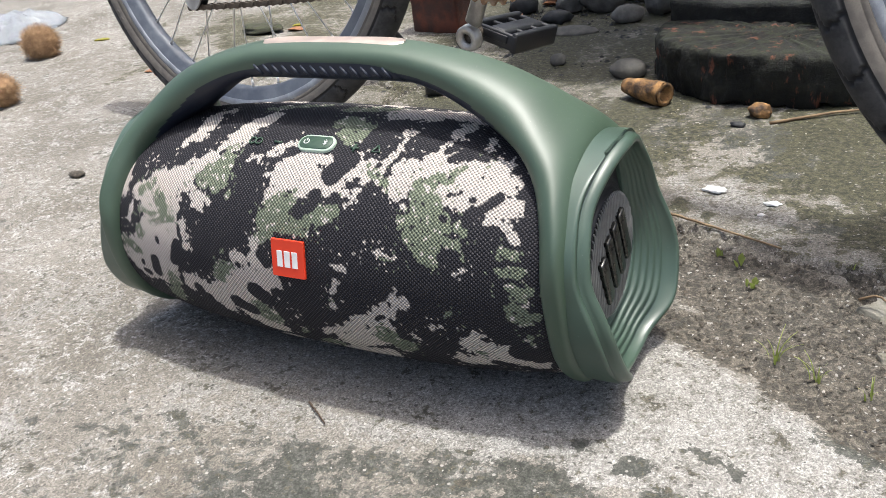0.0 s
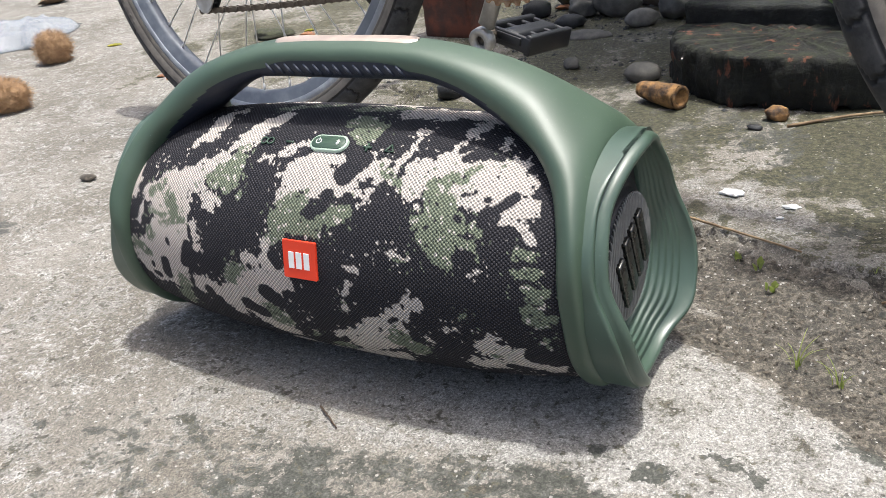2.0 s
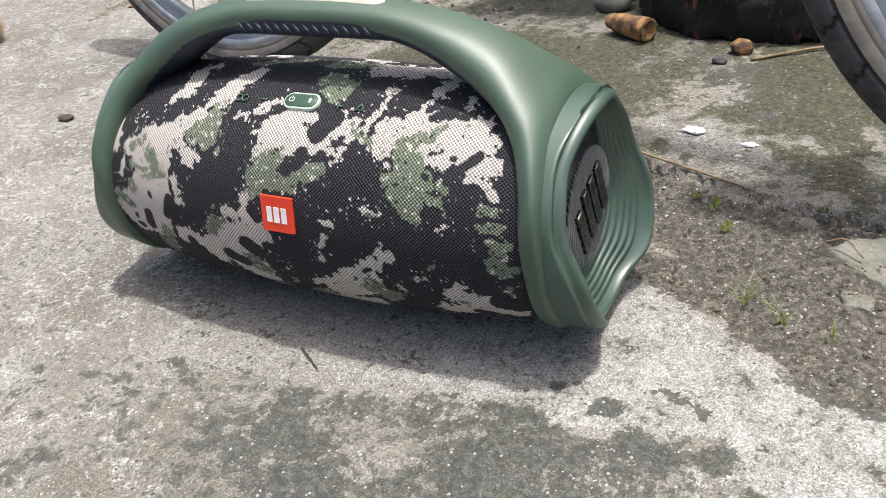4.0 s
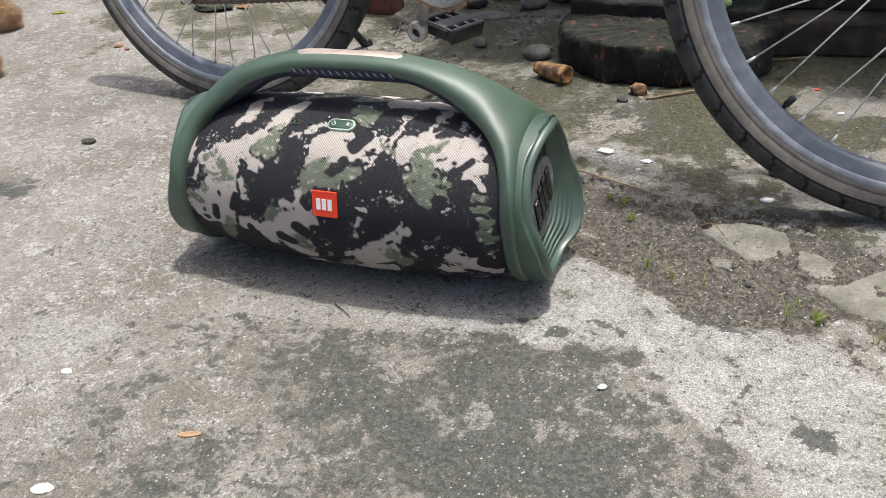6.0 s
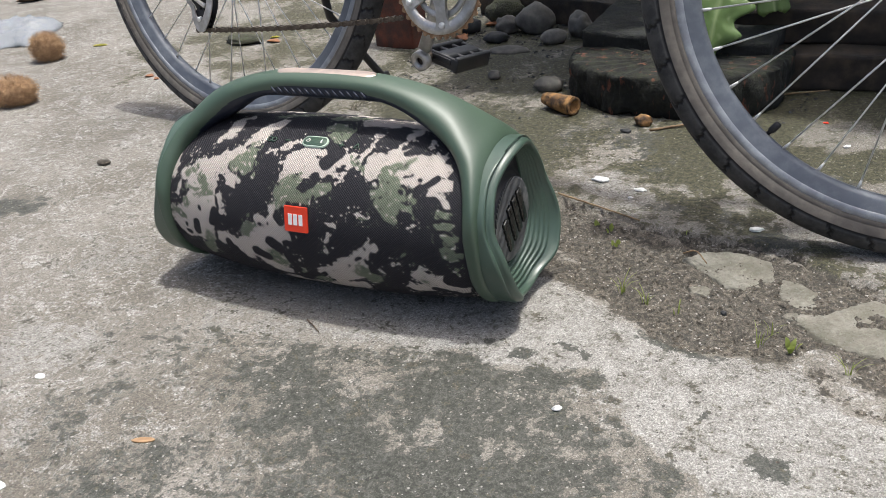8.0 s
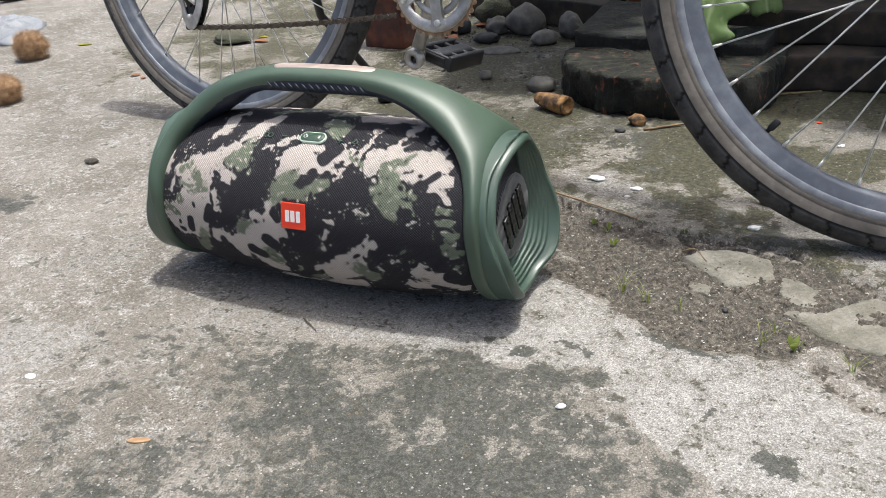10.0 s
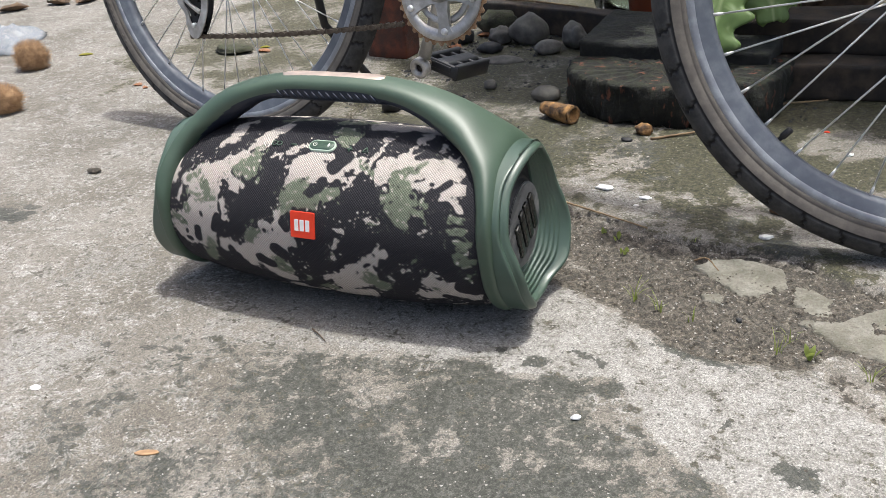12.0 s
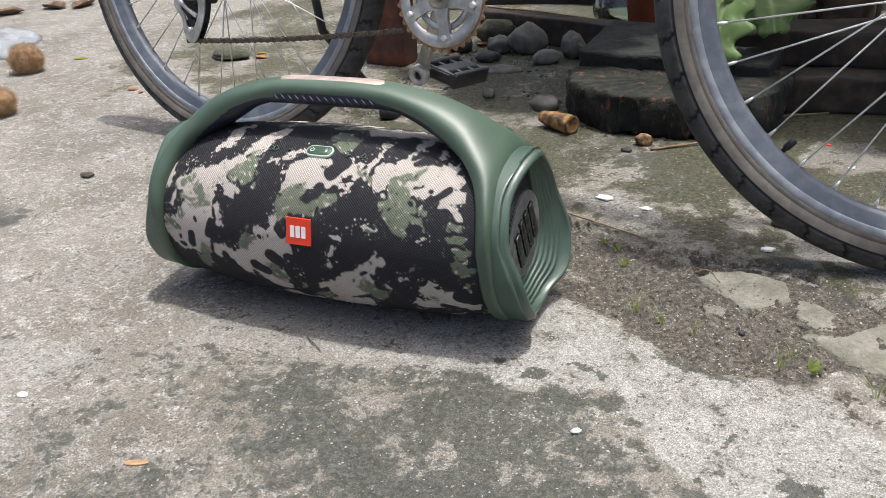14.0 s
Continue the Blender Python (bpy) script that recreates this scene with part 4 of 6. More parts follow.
def make_drive(bike):
    cr = pose(-0.029, 0.345, 0.272, 0, 0, -9) @ pose(0, 0, 0, -9.6, 0, 0)
    bm = bmesh.new()
    toothed(bm, 0.0755, 0.0655, 36, -0.001, 0.001)
    ring = set_pose(part("chainring", bm, M_RUSTY, bike, "silver chainring with rusty teeth", False), cr)
    bm = bmesh.new()
    ring_plate(bm, 0.0685, 0.0520, -0.0032, -0.0012)
    part("outer_plate", bm, M_ALU, ring, "tarnished aluminium ring")
    bm = bmesh.new()
    ring_plate(bm, 0.0465, 0.0370, 0.004, 0.0062)
    part("inner_ring", bm, M_ALU, ring)
    for k in range(5):
        a = radians(-90 + 10 + 72 * k)
        bm = bmesh.new()
        d = Vector((math.cos(a), 0, math.sin(a)))
        s = Vector((-math.sin(a), 0, math.cos(a)))
        pts = [(0.012, 0.012), (0.03, 0.0085), (0.048, 0.009), (0.058, 0.013)]
        lo, hi = [], []
        for r, w in pts:
            for sg, row in ((1, lo), (-1, hi)):
                row.append((d * r + s * sg * w))
        outline = lo + hi[::-1]
        f = [bm.verts.new(v + Vector((0, -0.004, 0))) for v in outline]
        b = [bm.verts.new(v + Vector((0, 0.002, 0))) for v in outline]
        bm.faces.new(f)
        bm.faces.new(b[::-1])
        for i in range(len(f)):
            j = (i + 1) % len(f)
            bm.faces.new((f[i], b[i], b[j], f[j]))
        bmesh.ops.recalc_face_normals(bm, faces=bm.faces)
        part("spider_arm", bm, M_ALU, ring, smooth=False)
        bm = bmesh.new()
        revolve(bm, [(0.0001, -0.0075), (0.003, -0.0075), (0.0048, -0.0065), (0.005, -0.0030)], 14, "y")
        o = part("bolt", bm, M_STEEL, ring)
        o.matrix_basis = pose(*(d * 0.0555))
    bm = bmesh.new()
    revolve(bm, [(0.0001, -0.020), (0.010, -0.019), (0.015, -0.012), (0.016, 0.0), (0.019, 0.03), (0.019, 0.075)], 24, "y")
    part("axle", bm, M_ALU, ring)
    # right arm, upwards
    bm = bmesh.new()
    tube(bm, [(0, -0.014, 0), (0.03, -0.018, 0.06), (0.075, -0.024, 0.15)], [0.013, 0.011, 0.012], 12)
    part("crank_arm", bm, M_ALU, ring)
    # left arm, downwards, with its open eye towards the chainring
    a, b = Vector((-0.052, 0.415, 0.270)), Vector((-0.119, 0.434, 0.133))
    bm = bmesh.new()
    d = (b - a).normalized()
    n = Vector((0.16, 0.98, 0.1)).normalized()
    n = (n - d * n.dot(d)).normalized()
    s = d.cross(n)
    rows = []
    for t, w, h in ((0.0, 0.014, 0.008), (0.25, 0.0115, 0.0075), (0.6, 0.0095, 0.0065), (0.86, 0.0105, 0.006)):
        p = a.lerp(b, t)
        rows.append([bm.verts.new(p + s * w * x + n * h * y) for x, y in ((-1, -0.5), (-0.7, -1), (0.7, -1), (1, -0.5), (1, 0.5), (0.7, 1), (-0.7, 1), (-1, 0.5))])
    for r0, r1 in zip(rows, rows[1:]):
        for k in range(8):
            bm.faces.new((r0[k], r0[(k + 1) % 8], r1[(k + 1) % 8], r1[k]))
    bm.faces.new(rows[0])
    bm.faces.new(rows[-1])
    bmesh.ops.recalc_face_normals(bm, faces=bm.faces)
    arm = set_pose(part("crank_arm", bm, M_ALU, bike, "tarnished aluminium crank arm"), Matrix())
    bm = bmesh.new()
    revolve(bm, [(0.0072, -0.0070), (0.0150, -0.0070), (0.0165, -0.0055), (0.0165, 0.0055), (0.0150, 0.0070), (0.0072, 0.0070)], 28, "y", True)
    q = n.to_track_quat("Y", "Z").to_matrix().to_4x4()
    part("arm_eye", bm, M_ALU, arm).matrix_basis = Matrix.Translation(b) @ q
    bm = bmesh.new()
    revolve(bm, [(0.0001, -0.001), (0.0068, -0.001), (0.0068, 0.03)], 16, "y")
    part("axle_end", bm, M_CHAIN, arm).matrix_basis = Matrix.Translation(b) @ q
    # pedal beyond the arm
    pm = pose(-0.086, 0.500, 0.122) @ pose(0, 0, 0, -8, 14, -12)
    bm = bmesh.new()
    box(bm, (0.026, 0.090, 0.022), (0, 0, 0), 0.005)
    pedal = set_pose(part("pedal", bm, M_PEDAL, bike, "black plastic platform pedal"), pm)
    for cx in (-0.029, 0.029):
        bm = bmesh.new()
        box(bm, (0.009, 0.094, 0.026), (cx, 0, 0), 0.003)
        part("side_rail", bm, M_PEDAL, pedal)
    for cy in (-0.044, -0.016, 0.016, 0.044):
        bm = bmesh.new()
        box(bm, (0.066, 0.007, 0.020), (0, cy, 0), 0.0025)
        part("cross_bar", bm, M_PEDAL, pedal)
    bm = bmesh.new()
    box(bm, (0.040, 0.003, 0.010), (0, -0.048, 0.002), 0.001)
    part("reflector", bm, M_PEDAL, pedal)


def make_chain(bike):
    a, b = Vector((-0.508, 0.370, 0.190)), Vector((-0.097, 0.347, 0.224))
    sag = 0.005
    chain = new("chain")
    chain.parent = bike
    tagged(chain, "rusty oiled steel roller chain")
    n = int((b - a).length / 0.0127)
    link = None
    pts = [a.lerp(b, i / n) - Vector((0, 0, sag * 4 * (i / n) * (1 - i / n))) for i in range(n + 1)]
    for i, (p, q) in enumerate(zip(pts, pts[1:])):
        d = q - p
        ang = math.degrees(math.atan2(d.z, math.hypot(d.x, d.y)))
        m = BIKE_INV @ Matrix.Translation((p + q) / 2) @ pose(0, 0, 0, 0, 0, math.degrees(math.atan2(d.y, d.x))) @ pose(0, 0, 0, 0, -ang, 0)
        if link is None:
            bm = bmesh.new()
            for y in (-0.0034, 0.0034):
                for e in (-0.0063, 0.0063):
                    g = bmesh.ops.create_cone(bm, cap_ends=True, segments=10, radius1=0.0043, radius2=0.0043, depth=0.0012)
                    bmesh.ops.transform(bm, matrix=pose(e, y, 0, 90, 0, 0), verts=g["verts"])
                g = bmesh.ops.create_cube(bm, size=1)
                bmesh.ops.transform(bm, matrix=pose(0, y, 0) @ Matrix.Diagonal((0.011, 0.00118, 0.0058, 1)), verts=g["verts"])
            g = bmesh.ops.create_cone(bm, cap_ends=True, segments=8, radius1=0.0034, radius2=0.0034, depth=0.0058)
            bmesh.ops.transform(bm, matrix=pose(0.0063, 0, 0, 90, 0, 0), verts=g["verts"])
            link = part("chain_link", bm, M_CHAIN, chain, smooth=False)
            link.matrix_basis = m
        else:
            shared("chain_link", link, chain, m @ Matrix.Diagonal((1, 0.72 if i % 2 else 1, 1, 1)))


def make_derailleur(bike):
    m = pose(-0.494, 0.372, 0.225, 0, 0, -8) @ pose(0, 0, 0, -9.6, 0, 0)
    low, high = Vector((0.0, 0, -0.016)), Vector((0.008, 0, 0.040))
    body = None
    for y in (-0.006, 0.006):
        bm = bmesh.new()
        out = []
        for x, z in catmull([(-0.024, 0.050), (0.030, 0.048), (0.034, 0.012), (0.014, -0.030), (-0.004, -0.037), (-0.016, -0.022), (-0.020, 0.002), (-0.036, 0.022), (-0.024, 0.050)], 41)[:-1]:
            out.append(Vector((x, 0, z)))
        out2 = [o + (Vector((0.0, 0, 0.012)) - o) * (0.42 if y < 0 else 0.97) for o in out]
        rows = [[bm.verts.new(p + Vector((0, y + dy, 0))) for p in ol] for ol, dy in ((out, -0.0011), (out, 0.0011), (out2, 0.0011), (out2, -0.0011))]
        for i in range(4):
            r0, r1 = rows[i], rows[(i + 1) % 4]
            for k in range(40):
                bm.faces.new((r0[k], r0[(k + 1) % 40], r1[(k + 1) % 40], r1[k]))
        bmesh.ops.recalc_face_normals(bm, faces=bm.faces)
        o = part("derailleur" if body is None else "cage_plate", bm, M_ALU if y < 0 else M_BLACK, body or bike, "grey metal derailleur cage with black pulleys" if body is None else "", False)
        if body is None:
            body = set_pose(o, m)
    for c, r in ((low, 0.0165), (high, 0.0165)):
        bm = bmesh.new()
        toothed(bm, r + 0.002, 0.004, 11, -0.0032, 0.0032)
        o = part("pulley", bm, M_BLACK, body, smooth=False)
        o.matrix_basis = pose(*c)
        bm = bmesh.new()
        revolve(bm, [(0.0001, -0.0105), (0.003, -0.0105), (0.0042, -0.009), (0.0045, 0.009)], 12, "y")
        o = part("pulley_bolt", bm, M_STEEL, body)
        o.matrix_basis = pose(*c)
    for a, b in (((-0.024, 0.030), (0.016, 0.006)), ((-0.012, 0.034), (0.026, 0.036))):
        bm = bmesh.new()
        tube(bm, [(a[0], -0.0065, a[1]), ((a[0] + b[0]) / 2, -0.0072, (a[1] + b[1]) / 2 - 0.002), (b[0], -0.0065, b[1])], [0.0042, 0.0032, 0.0042], 8)
        part("cage_bridge", bm, M_ALU, body)
    bm = bmesh.new()
    box(bm, (0.026, 0.020, 0.05), (0.010, 0.012, 0.062), 0.006, pose(0, 0, 0, 0, 25, 0))
    part("body", bm, M_BLACK, body)
    # sprockets
    for k, r in enumerate((0.026, 0.031, 0.037, 0.043)):
        bm = bmesh.new()
        toothed(bm, r, r - 0.012, 14 + 3 * k, -0.0008, 0.0008)
        o = part("sprocket", bm, M_CHAIN, bike, "dark steel sprocket", False)
        set_pose(o, REAR @ pose(0, -0.046 + 0.0045 * k, 0))


def make_frame(bike):
    rear, front = REAR.translation, FRONT.translation
    bb = Vector((-0.036, 0.385, 0.276))
    across = Vector((0.16, 0.97, -0.16))
    for sgn in (-1, 1):
        bm = bmesh.new()
        tube(bm, [rear + across * 0.062 * sgn, rear.lerp(bb, 0.55) + across * 0.042 * sgn + Vector((0, 0, 0.02)), bb + across * 0.022 * sgn], [0.008, 0.010, 0.011], 12)
        set_pose(part("chain_stay", bm, M_FRAME, bike, "black painted chain stay"), Matrix())
        bm = bmesh.new()
        tube(bm, [rear + across * 0.062 * sgn, Vector((-0.16, 0.455, 0.70)) + across * 0.03 * sgn], 0.008, 12)
        set_pose(part("seat_stay", bm, M_FRAME, bike), Matrix())
        bm = bmesh.new()
        tube(bm, [front + across * 0.052 * sgn, front + across * 0.052 * sgn + Vector((-0.10, 0.045, 0.30)), Vector((0.475, 0.345, 0.70)) + across * 0.035 * sgn], [0.009, 0.014, 0.017], 12)
        set_pose(part("fork_blade", bm, M_FRAME, bike), Matrix())
    bm = bmesh.new()
    tube(bm, [bb, Vector((-0.17, 0.465, 0.72))], 0.016, 14)
    set_pose(part("seat_tube", bm, M_FRAME, bike), Matrix())
    bm = bmesh.new()
    tube(bm, [bb, Vector((0.44, 0.35, 0.74))], 0.018, 14)
    set_pose(part("down_tube", bm, M_FRAME, bike), Matrix())
    bm = bmesh.new()
    tube(bm, [Vector((0.475, 0.345, 0.69)), Vector((0.435, 0.36, 0.83))], 0.02, 14)
    set_pose(part("head_tube", bm, M_FRAME, bike), Matrix())
    bm = bmesh.new()
    tube(bm, [rear + across * 0.07 + Vector((0.10, 0.0, 0.01)), (-0.41, 0.62, 0.15), (-0.371, 0.715, 0.006), (-0.366, 0.728, 0.003)], [0.009, 0.008, 0.008, 0.009], 10)
    set_pose(part("kickstand", bm, M_PEDAL, bike, "black metal kickstand"), Matrix())


def make_bicycle():
    bike = thing("bicycle", "old black bicycle leaning on its kickstand on the concrete", "bicycle")
    bike.matrix_world = BIKE_BASE
    make_wheel(bike, REAR, 0.3, True)
    rim = make_wheel(bike, FRONT, 0.22, False)
    make_valve(rim, radians(227.0))
    make_drive(bike)
    make_chain(bike)
    make_derailleur(bike)
    make_frame(bike)


make_bicycle()


# ---- rubble and litter behind ----
def mossy_stone(name, base, dark, moss=0.5, rust=0.0, scale=14.0):
    m = Mat(name, base, 0.88)
    big, mid, fine = m.noise(scale, 6, 0.62, 0.4), m.noise(scale * 5, 5, 0.65), m.noise(700, 3, 0.65)
    c = m.mix(m.ramp(big, 0.35, 0.65), dark, base)
    c = m.mix(m.ramp(mid, 0.55, 0.7, 0.0, 0.6), c, tuple(min(1.5 * v, 1) for v in base))
    geo = m.n.new("ShaderNodeNewGeometry")
    sep = m.n.new("ShaderNodeSeparateXYZ")
    m.l.new(geo.outputs["Normal"], sep.inputs[0])
    top = m.ramp(sep.outputs[2], 0.2, 0.9)
    green = m.math("MULTIPLY", m.math("MULTIPLY", m.ramp(mid, 0.42, 0.6), m.math("ADD", m.math("MULTIPLY", top, 0.7), 0.3)), moss)
    c = m.mix(green, c, (0.050, 0.058, 0.024))
    if rust:
        c = m.mix(m.math("MULTIPLY", m.ramp(m.noise(34, 5, 0.7, 0.0, None, (1.6, 1.6, 0.45)), 0.57, 0.66), rust), c, (0.17, 0.062, 0.036))
    grit = m.noise(260, 5, 0.75)
    c = m.mix(m.ramp(grit, 0.60, 0.72, 0.0, 0.5), c, tuple(min(2.2 * v + 0.012, 0.4) for v in base))
    c = m.mix(m.ramp(grit, 0.42, 0.34, 0.0, 0.7), c, dark)
    m.set("Base Color", c)
    m.set("Normal", m.bump(grit, 0.8, 0.003, m.bump(mid, 0.8, 0.008)))
    return m.m


# block and slab: dark materials, made darker to hold the rubble's shade
M_BLOCK = mossy_stone("mossy_shade_darkened_block", (0.012, 0.013, 0.0105), (0.0035, 0.004, 0.0035), 0.34, 0.85)
M_MOSS = mossy_stone("moss_covered_stone", (0.075, 0.074, 0.048), (0.030, 0.030, 0.020), 0.9)
M_SLAB = mossy_stone("damp_shade_darkened_slab", (0.026, 0.027, 0.026), (0.009, 0.0095, 0.0095), 0.25, 0.0)
M_PEBBLE = simple("grey_river_stone", (0.175, 0.166, 0.148), (0.080, 0.077, 0.070), 0.8, 0, 40, 0.3, 0.001)
M_PALEPEB = simple("pale_river_stone", (0.22, 0.208, 0.185), (0.12, 0.113, 0.10), 0.8, 0, 60, 0.3, 0.001)
M_DARKST = simple("black_damp_stone", (0.045, 0.046, 0.048), (0.016, 0.017, 0.018), 0.6, 0, 60, 0.4, 0.001)
M_BRICK = simple("weathered_red_brick", (0.185, 0.062, 0.037), (0.060, 0.028, 0.020), 0.9, 0, 28, 0.5, 0.002)
M_PLANK = simple("rotten_dark_timber", (0.085, 0.064, 0.046), (0.018, 0.015, 0.012), 0.9, 0, 22, 0.6, 0.002)
M_POT = simple("terracotta_plastic", (0.27, 0.066, 0.032), (0.16, 0.042, 0.022), 0.5, 0, 14, 0.1, 0.001)
M_BARK = simple("dry_brown_sheath", (0.215, 0.135, 0.078), (0.055, 0.036, 0.024), 0.9, 0, 22, 0.6, 0.003)
M_ROT = simple("orange_rotten_wood", (0.46, 0.25, 0.09), (0.045, 0.026, 0.015), 0.75, 0, 60, 0.6, 0.002)
M_HUSK = simple("brown_coir_fibre", (0.46, 0.30, 0.165), (0.27, 0.165, 0.086), 0.95, 0, 70, 0.3, 0.001)
M_SOILGR = simple("soil_crumbs", (0.135, 0.116, 0.090), (0.045, 0.038, 0.030), 0.95, 0, 200, 0.5, 0.001)
M_GRIT = simple("pale_grit", (0.46, 0.44, 0.40), (0.26, 0.245, 0.22), 0.9, 0, 200, 0.3, 0.001)
M_STRAW = simple("dry_straw", (0.32, 0.235, 0.135), (0.16, 0.105, 0.058), 0.85, 0, 90, 0.3, 0.001)
M_FOAM = simple("white_foam", (0.80, 0.80, 0.78), (0.62, 0.62, 0.60), 0.8, 0, 200, 0.4, 0.001)
M_DRYLEAF = simple("dry_orange_leaf", (0.36, 0.165, 0.075), (0.18, 0.08, 0.04), 0.8, 0, 60, 0.3, 0.001)
M_BANK = simple("dark_earth_bank", (0.050, 0.043, 0.034), (0.016, 0.014, 0.012), 0.95, 0, 6, 0.8, 0.01)


def leaf_material(name, base, vein):
    m = Mat(name, base, 0.42)
    big, mid = m.noise(16, 4), m.noise(160, 4)
    c = m.mix(m.ramp(big, 0.35, 0.7), tuple(0.7 * v for v in base), base)
    c = m.mix(m.math("MULTIPLY", m.attr("vein"), 0.6), c, vein)
    c = m.mix(m.ramp(mid, 0.70, 0.76, 0.0, 0.7), c, (0.25, 0.20, 0.06))
    m.set("Base Color", c)
    m.set("Normal", m.bump(mid, 0.2, 0.0008))
    thin, both = m.n.new("ShaderNodeBsdfTranslucent"), m.n.new("ShaderNodeMixShader")
    both.inputs[0].default_value = 0.45
    m.l.new(c, thin.inputs[0])
    m.l.new(m.b.outputs[0], both.inputs[1])
    m.l.new(thin.outputs[0], both.inputs[2])
    m.l.new(both.outputs[0], m.n["Material Output"].inputs[0])
    return m.m


M_LEAF = leaf_material("green_leaf", (0.25, 0.38, 0.13), (0.45, 0.54, 0.28))
M_WEED = leaf_material("fresh_weed", (0.33, 0.40, 0.10), (0.35, 0.42, 0.15))
M_YELLOW = leaf_material("yellow_leaf", (0.45, 0.42, 0.06), (0.5, 0.45, 0.1))


def rough_block(size, seed, cuts, rough, bevel, taper=0.0):
    """A worn block with its base at z = 0, chipped along the edges."""
    bm = bmesh.new()
    box(bm, size, (0, 0, size[2] / 2), bevel, None, 2)
    bmesh.ops.subdivide_edges(bm, edges=[e for e in bm.edges if e.calc_length() > 0.02], cuts=cuts, use_grid_fill=True)
    o = Vector((seed * 3.3, seed * 1.9, seed))
    for v in bm.verts:
        n = noise.noise_vector(v.co * 14 + o) * rough + noise.noise_vector(v.co * 45 + o) * rough * 0.45
        v.co += n
        v.co.x *= 1 - taper * v.co.z / size[2]
        if v.co.z < 0.004:
            v.co.z = max(v.co.z, 0.0)
    zmin = min(v.co.z for v in bm.verts)
    for v in bm.verts:
        v.co.z -= zmin
    bmesh.ops.recalc_face_normals(bm, faces=bm.faces)
    return bm


def put_block(name, label, cat, size, place, turn, mat, seed, cuts=9, rough=0.006, bevel=0.008, taper=0.0, group=""):
    ob = part(name, rough_block(size, seed, cuts, rough, bevel, taper), mat)
    ob.matrix_world = pose(*place, *turn)
    return tagged(ob, label, cat, group)


def prism(name, label, cat, outline, height, mat, seed, base=0.0, ragged=0.010, bevel=0.010):
    """A worn block on a many-cornered base, its foot ragged and its rim rounded."""
    pts = catmull(outline + outline[:1], 300)[:-1]
    c = pts.mean(axis=0)
    bm = bmesh.new()
    rings = []
    for f, z in ((0.985, 0.0), (0.995, 0.12), (1.0, 0.3), (1.0, 0.5), (0.998, 0.7), (0.992, 0.88), (0.975, 0.97), (0.94, 1.0), (0.8, 1.01), (0.6, 1.0), (0.4, 1.0), (0.2, 1.0)):
        ring = []
        for p in pts:
            d = Vector((p[0] * 26, p[1] * 26, z * 2 + seed))
            q = c + (p - c) * f
            off = noise.noise(d) * ragged + noise.noise(d * 3.1) * ragged * 0.5 + noise.noise(Vector((d.x * 6.5, d.y * 6.5, d.z))) * ragged * 0.35
            out = (p - c) / np.linalg.norm(p - c)
            q = q + out * off * (1 if f > 0.9 else 0.2)
            zz = z * height + 0.5 * ragged * noise.noise(d * 1.7 + Vector((4, 4, 4))) * (z > 0.6)
            if z == 0.0:
                zz = max(0.0, 0.022 * noise.noise(Vector((p[0] * 34, p[1] * 34, seed))) + 0.006 * noise.noise(Vector((p[0] * 150, p[1] * 150, seed))))
            ring.append(bm.verts.new((q[0] - c[0], q[1] - c[1], zz)))
        rings.append(ring)
    for a, b in zip(rings, rings[1:]):
        for k in range(len(a)):
            j = (k + 1) % len(a)
            bm.faces.new((a[k], a[j], b[j], b[k]))
    bm.faces.new(rings[-1])
    bm.faces.new(rings[0][::-1])
    bmesh.ops.recalc_face_normals(bm, faces=bm.faces)
    ob = part(name, bm, mat)
    ob.matrix_world = pose(c[0], c[1], base)
    return tagged(ob, label, cat)


prism("timber_block", "old mossy blackened timber block with flaking red paint", "block", [(0.035, 0.715), (0.050, 0.672), (0.100, 0.622), (0.165, 0.594), (0.245, 0.590), (0.320, 0.612), (0.390, 0.655), (0.405, 0.730), (0.39, 0.805), (0.22, 0.815), (0.06, 0.805), (0.035, 0.765)], 0.068, M_BLOCK, 1)
put_block("stone_slab", "flat dark damp stone slab lying on the block", "slab", (0.34, 0.20, 0.034), (0.215, 0.845, 0.064), (3, 1, -4), M_SLAB, 2, 9, 0.005, 0.006)
put_block("support_stone", "dark rough stone holding up the slab", "stone", (0.24, 0.14, 0.070), (0.20, 0.895, 0.0), (0, 0, 6), M_SLAB, 9, 6, 0.008, 0.012)
put_block("old_plank", "long rotten dark wooden plank lying on the ground", "plank", (0.50, 0.05, 0.062), (-0.13, 1.165, 0.0), (0, 0, -19), M_PLANK, 3, 8, 0.004, 0.004)
put_block("brick", "weathered red brick standing on end", "brick", (0.105, 0.06, 0.19), (-0.452, 0.95, 0.0), (0, 0, -6), M_BRICK, 4, 7, 0.004, 0.004)
put_block("beam", "blackened timber beam lying on the ground", "beam", (0.50, 0.09, 0.062), (0.56, 0.825, 0.0), (0, 0, 5), M_PLANK, 5, 9, 0.005, 0.006, group="stacked beams")
put_block("beam", "blackened timber beam stacked on another beam", "beam", (0.62, 0.11, 0.060), (0.56, 0.895, 0.061), (0, 0, 2), M_PLANK, 6, 9, 0.005, 0.006, group="stacked beams")
put_block("support_beam", "dark timber beam under the stack", "beam", (0.55, 0.10, 0.060), (0.58, 0.945, 0.0), (0, 0, 2), M_PLANK, 12, 7, 0.005, 0.006, group="stacked beams")


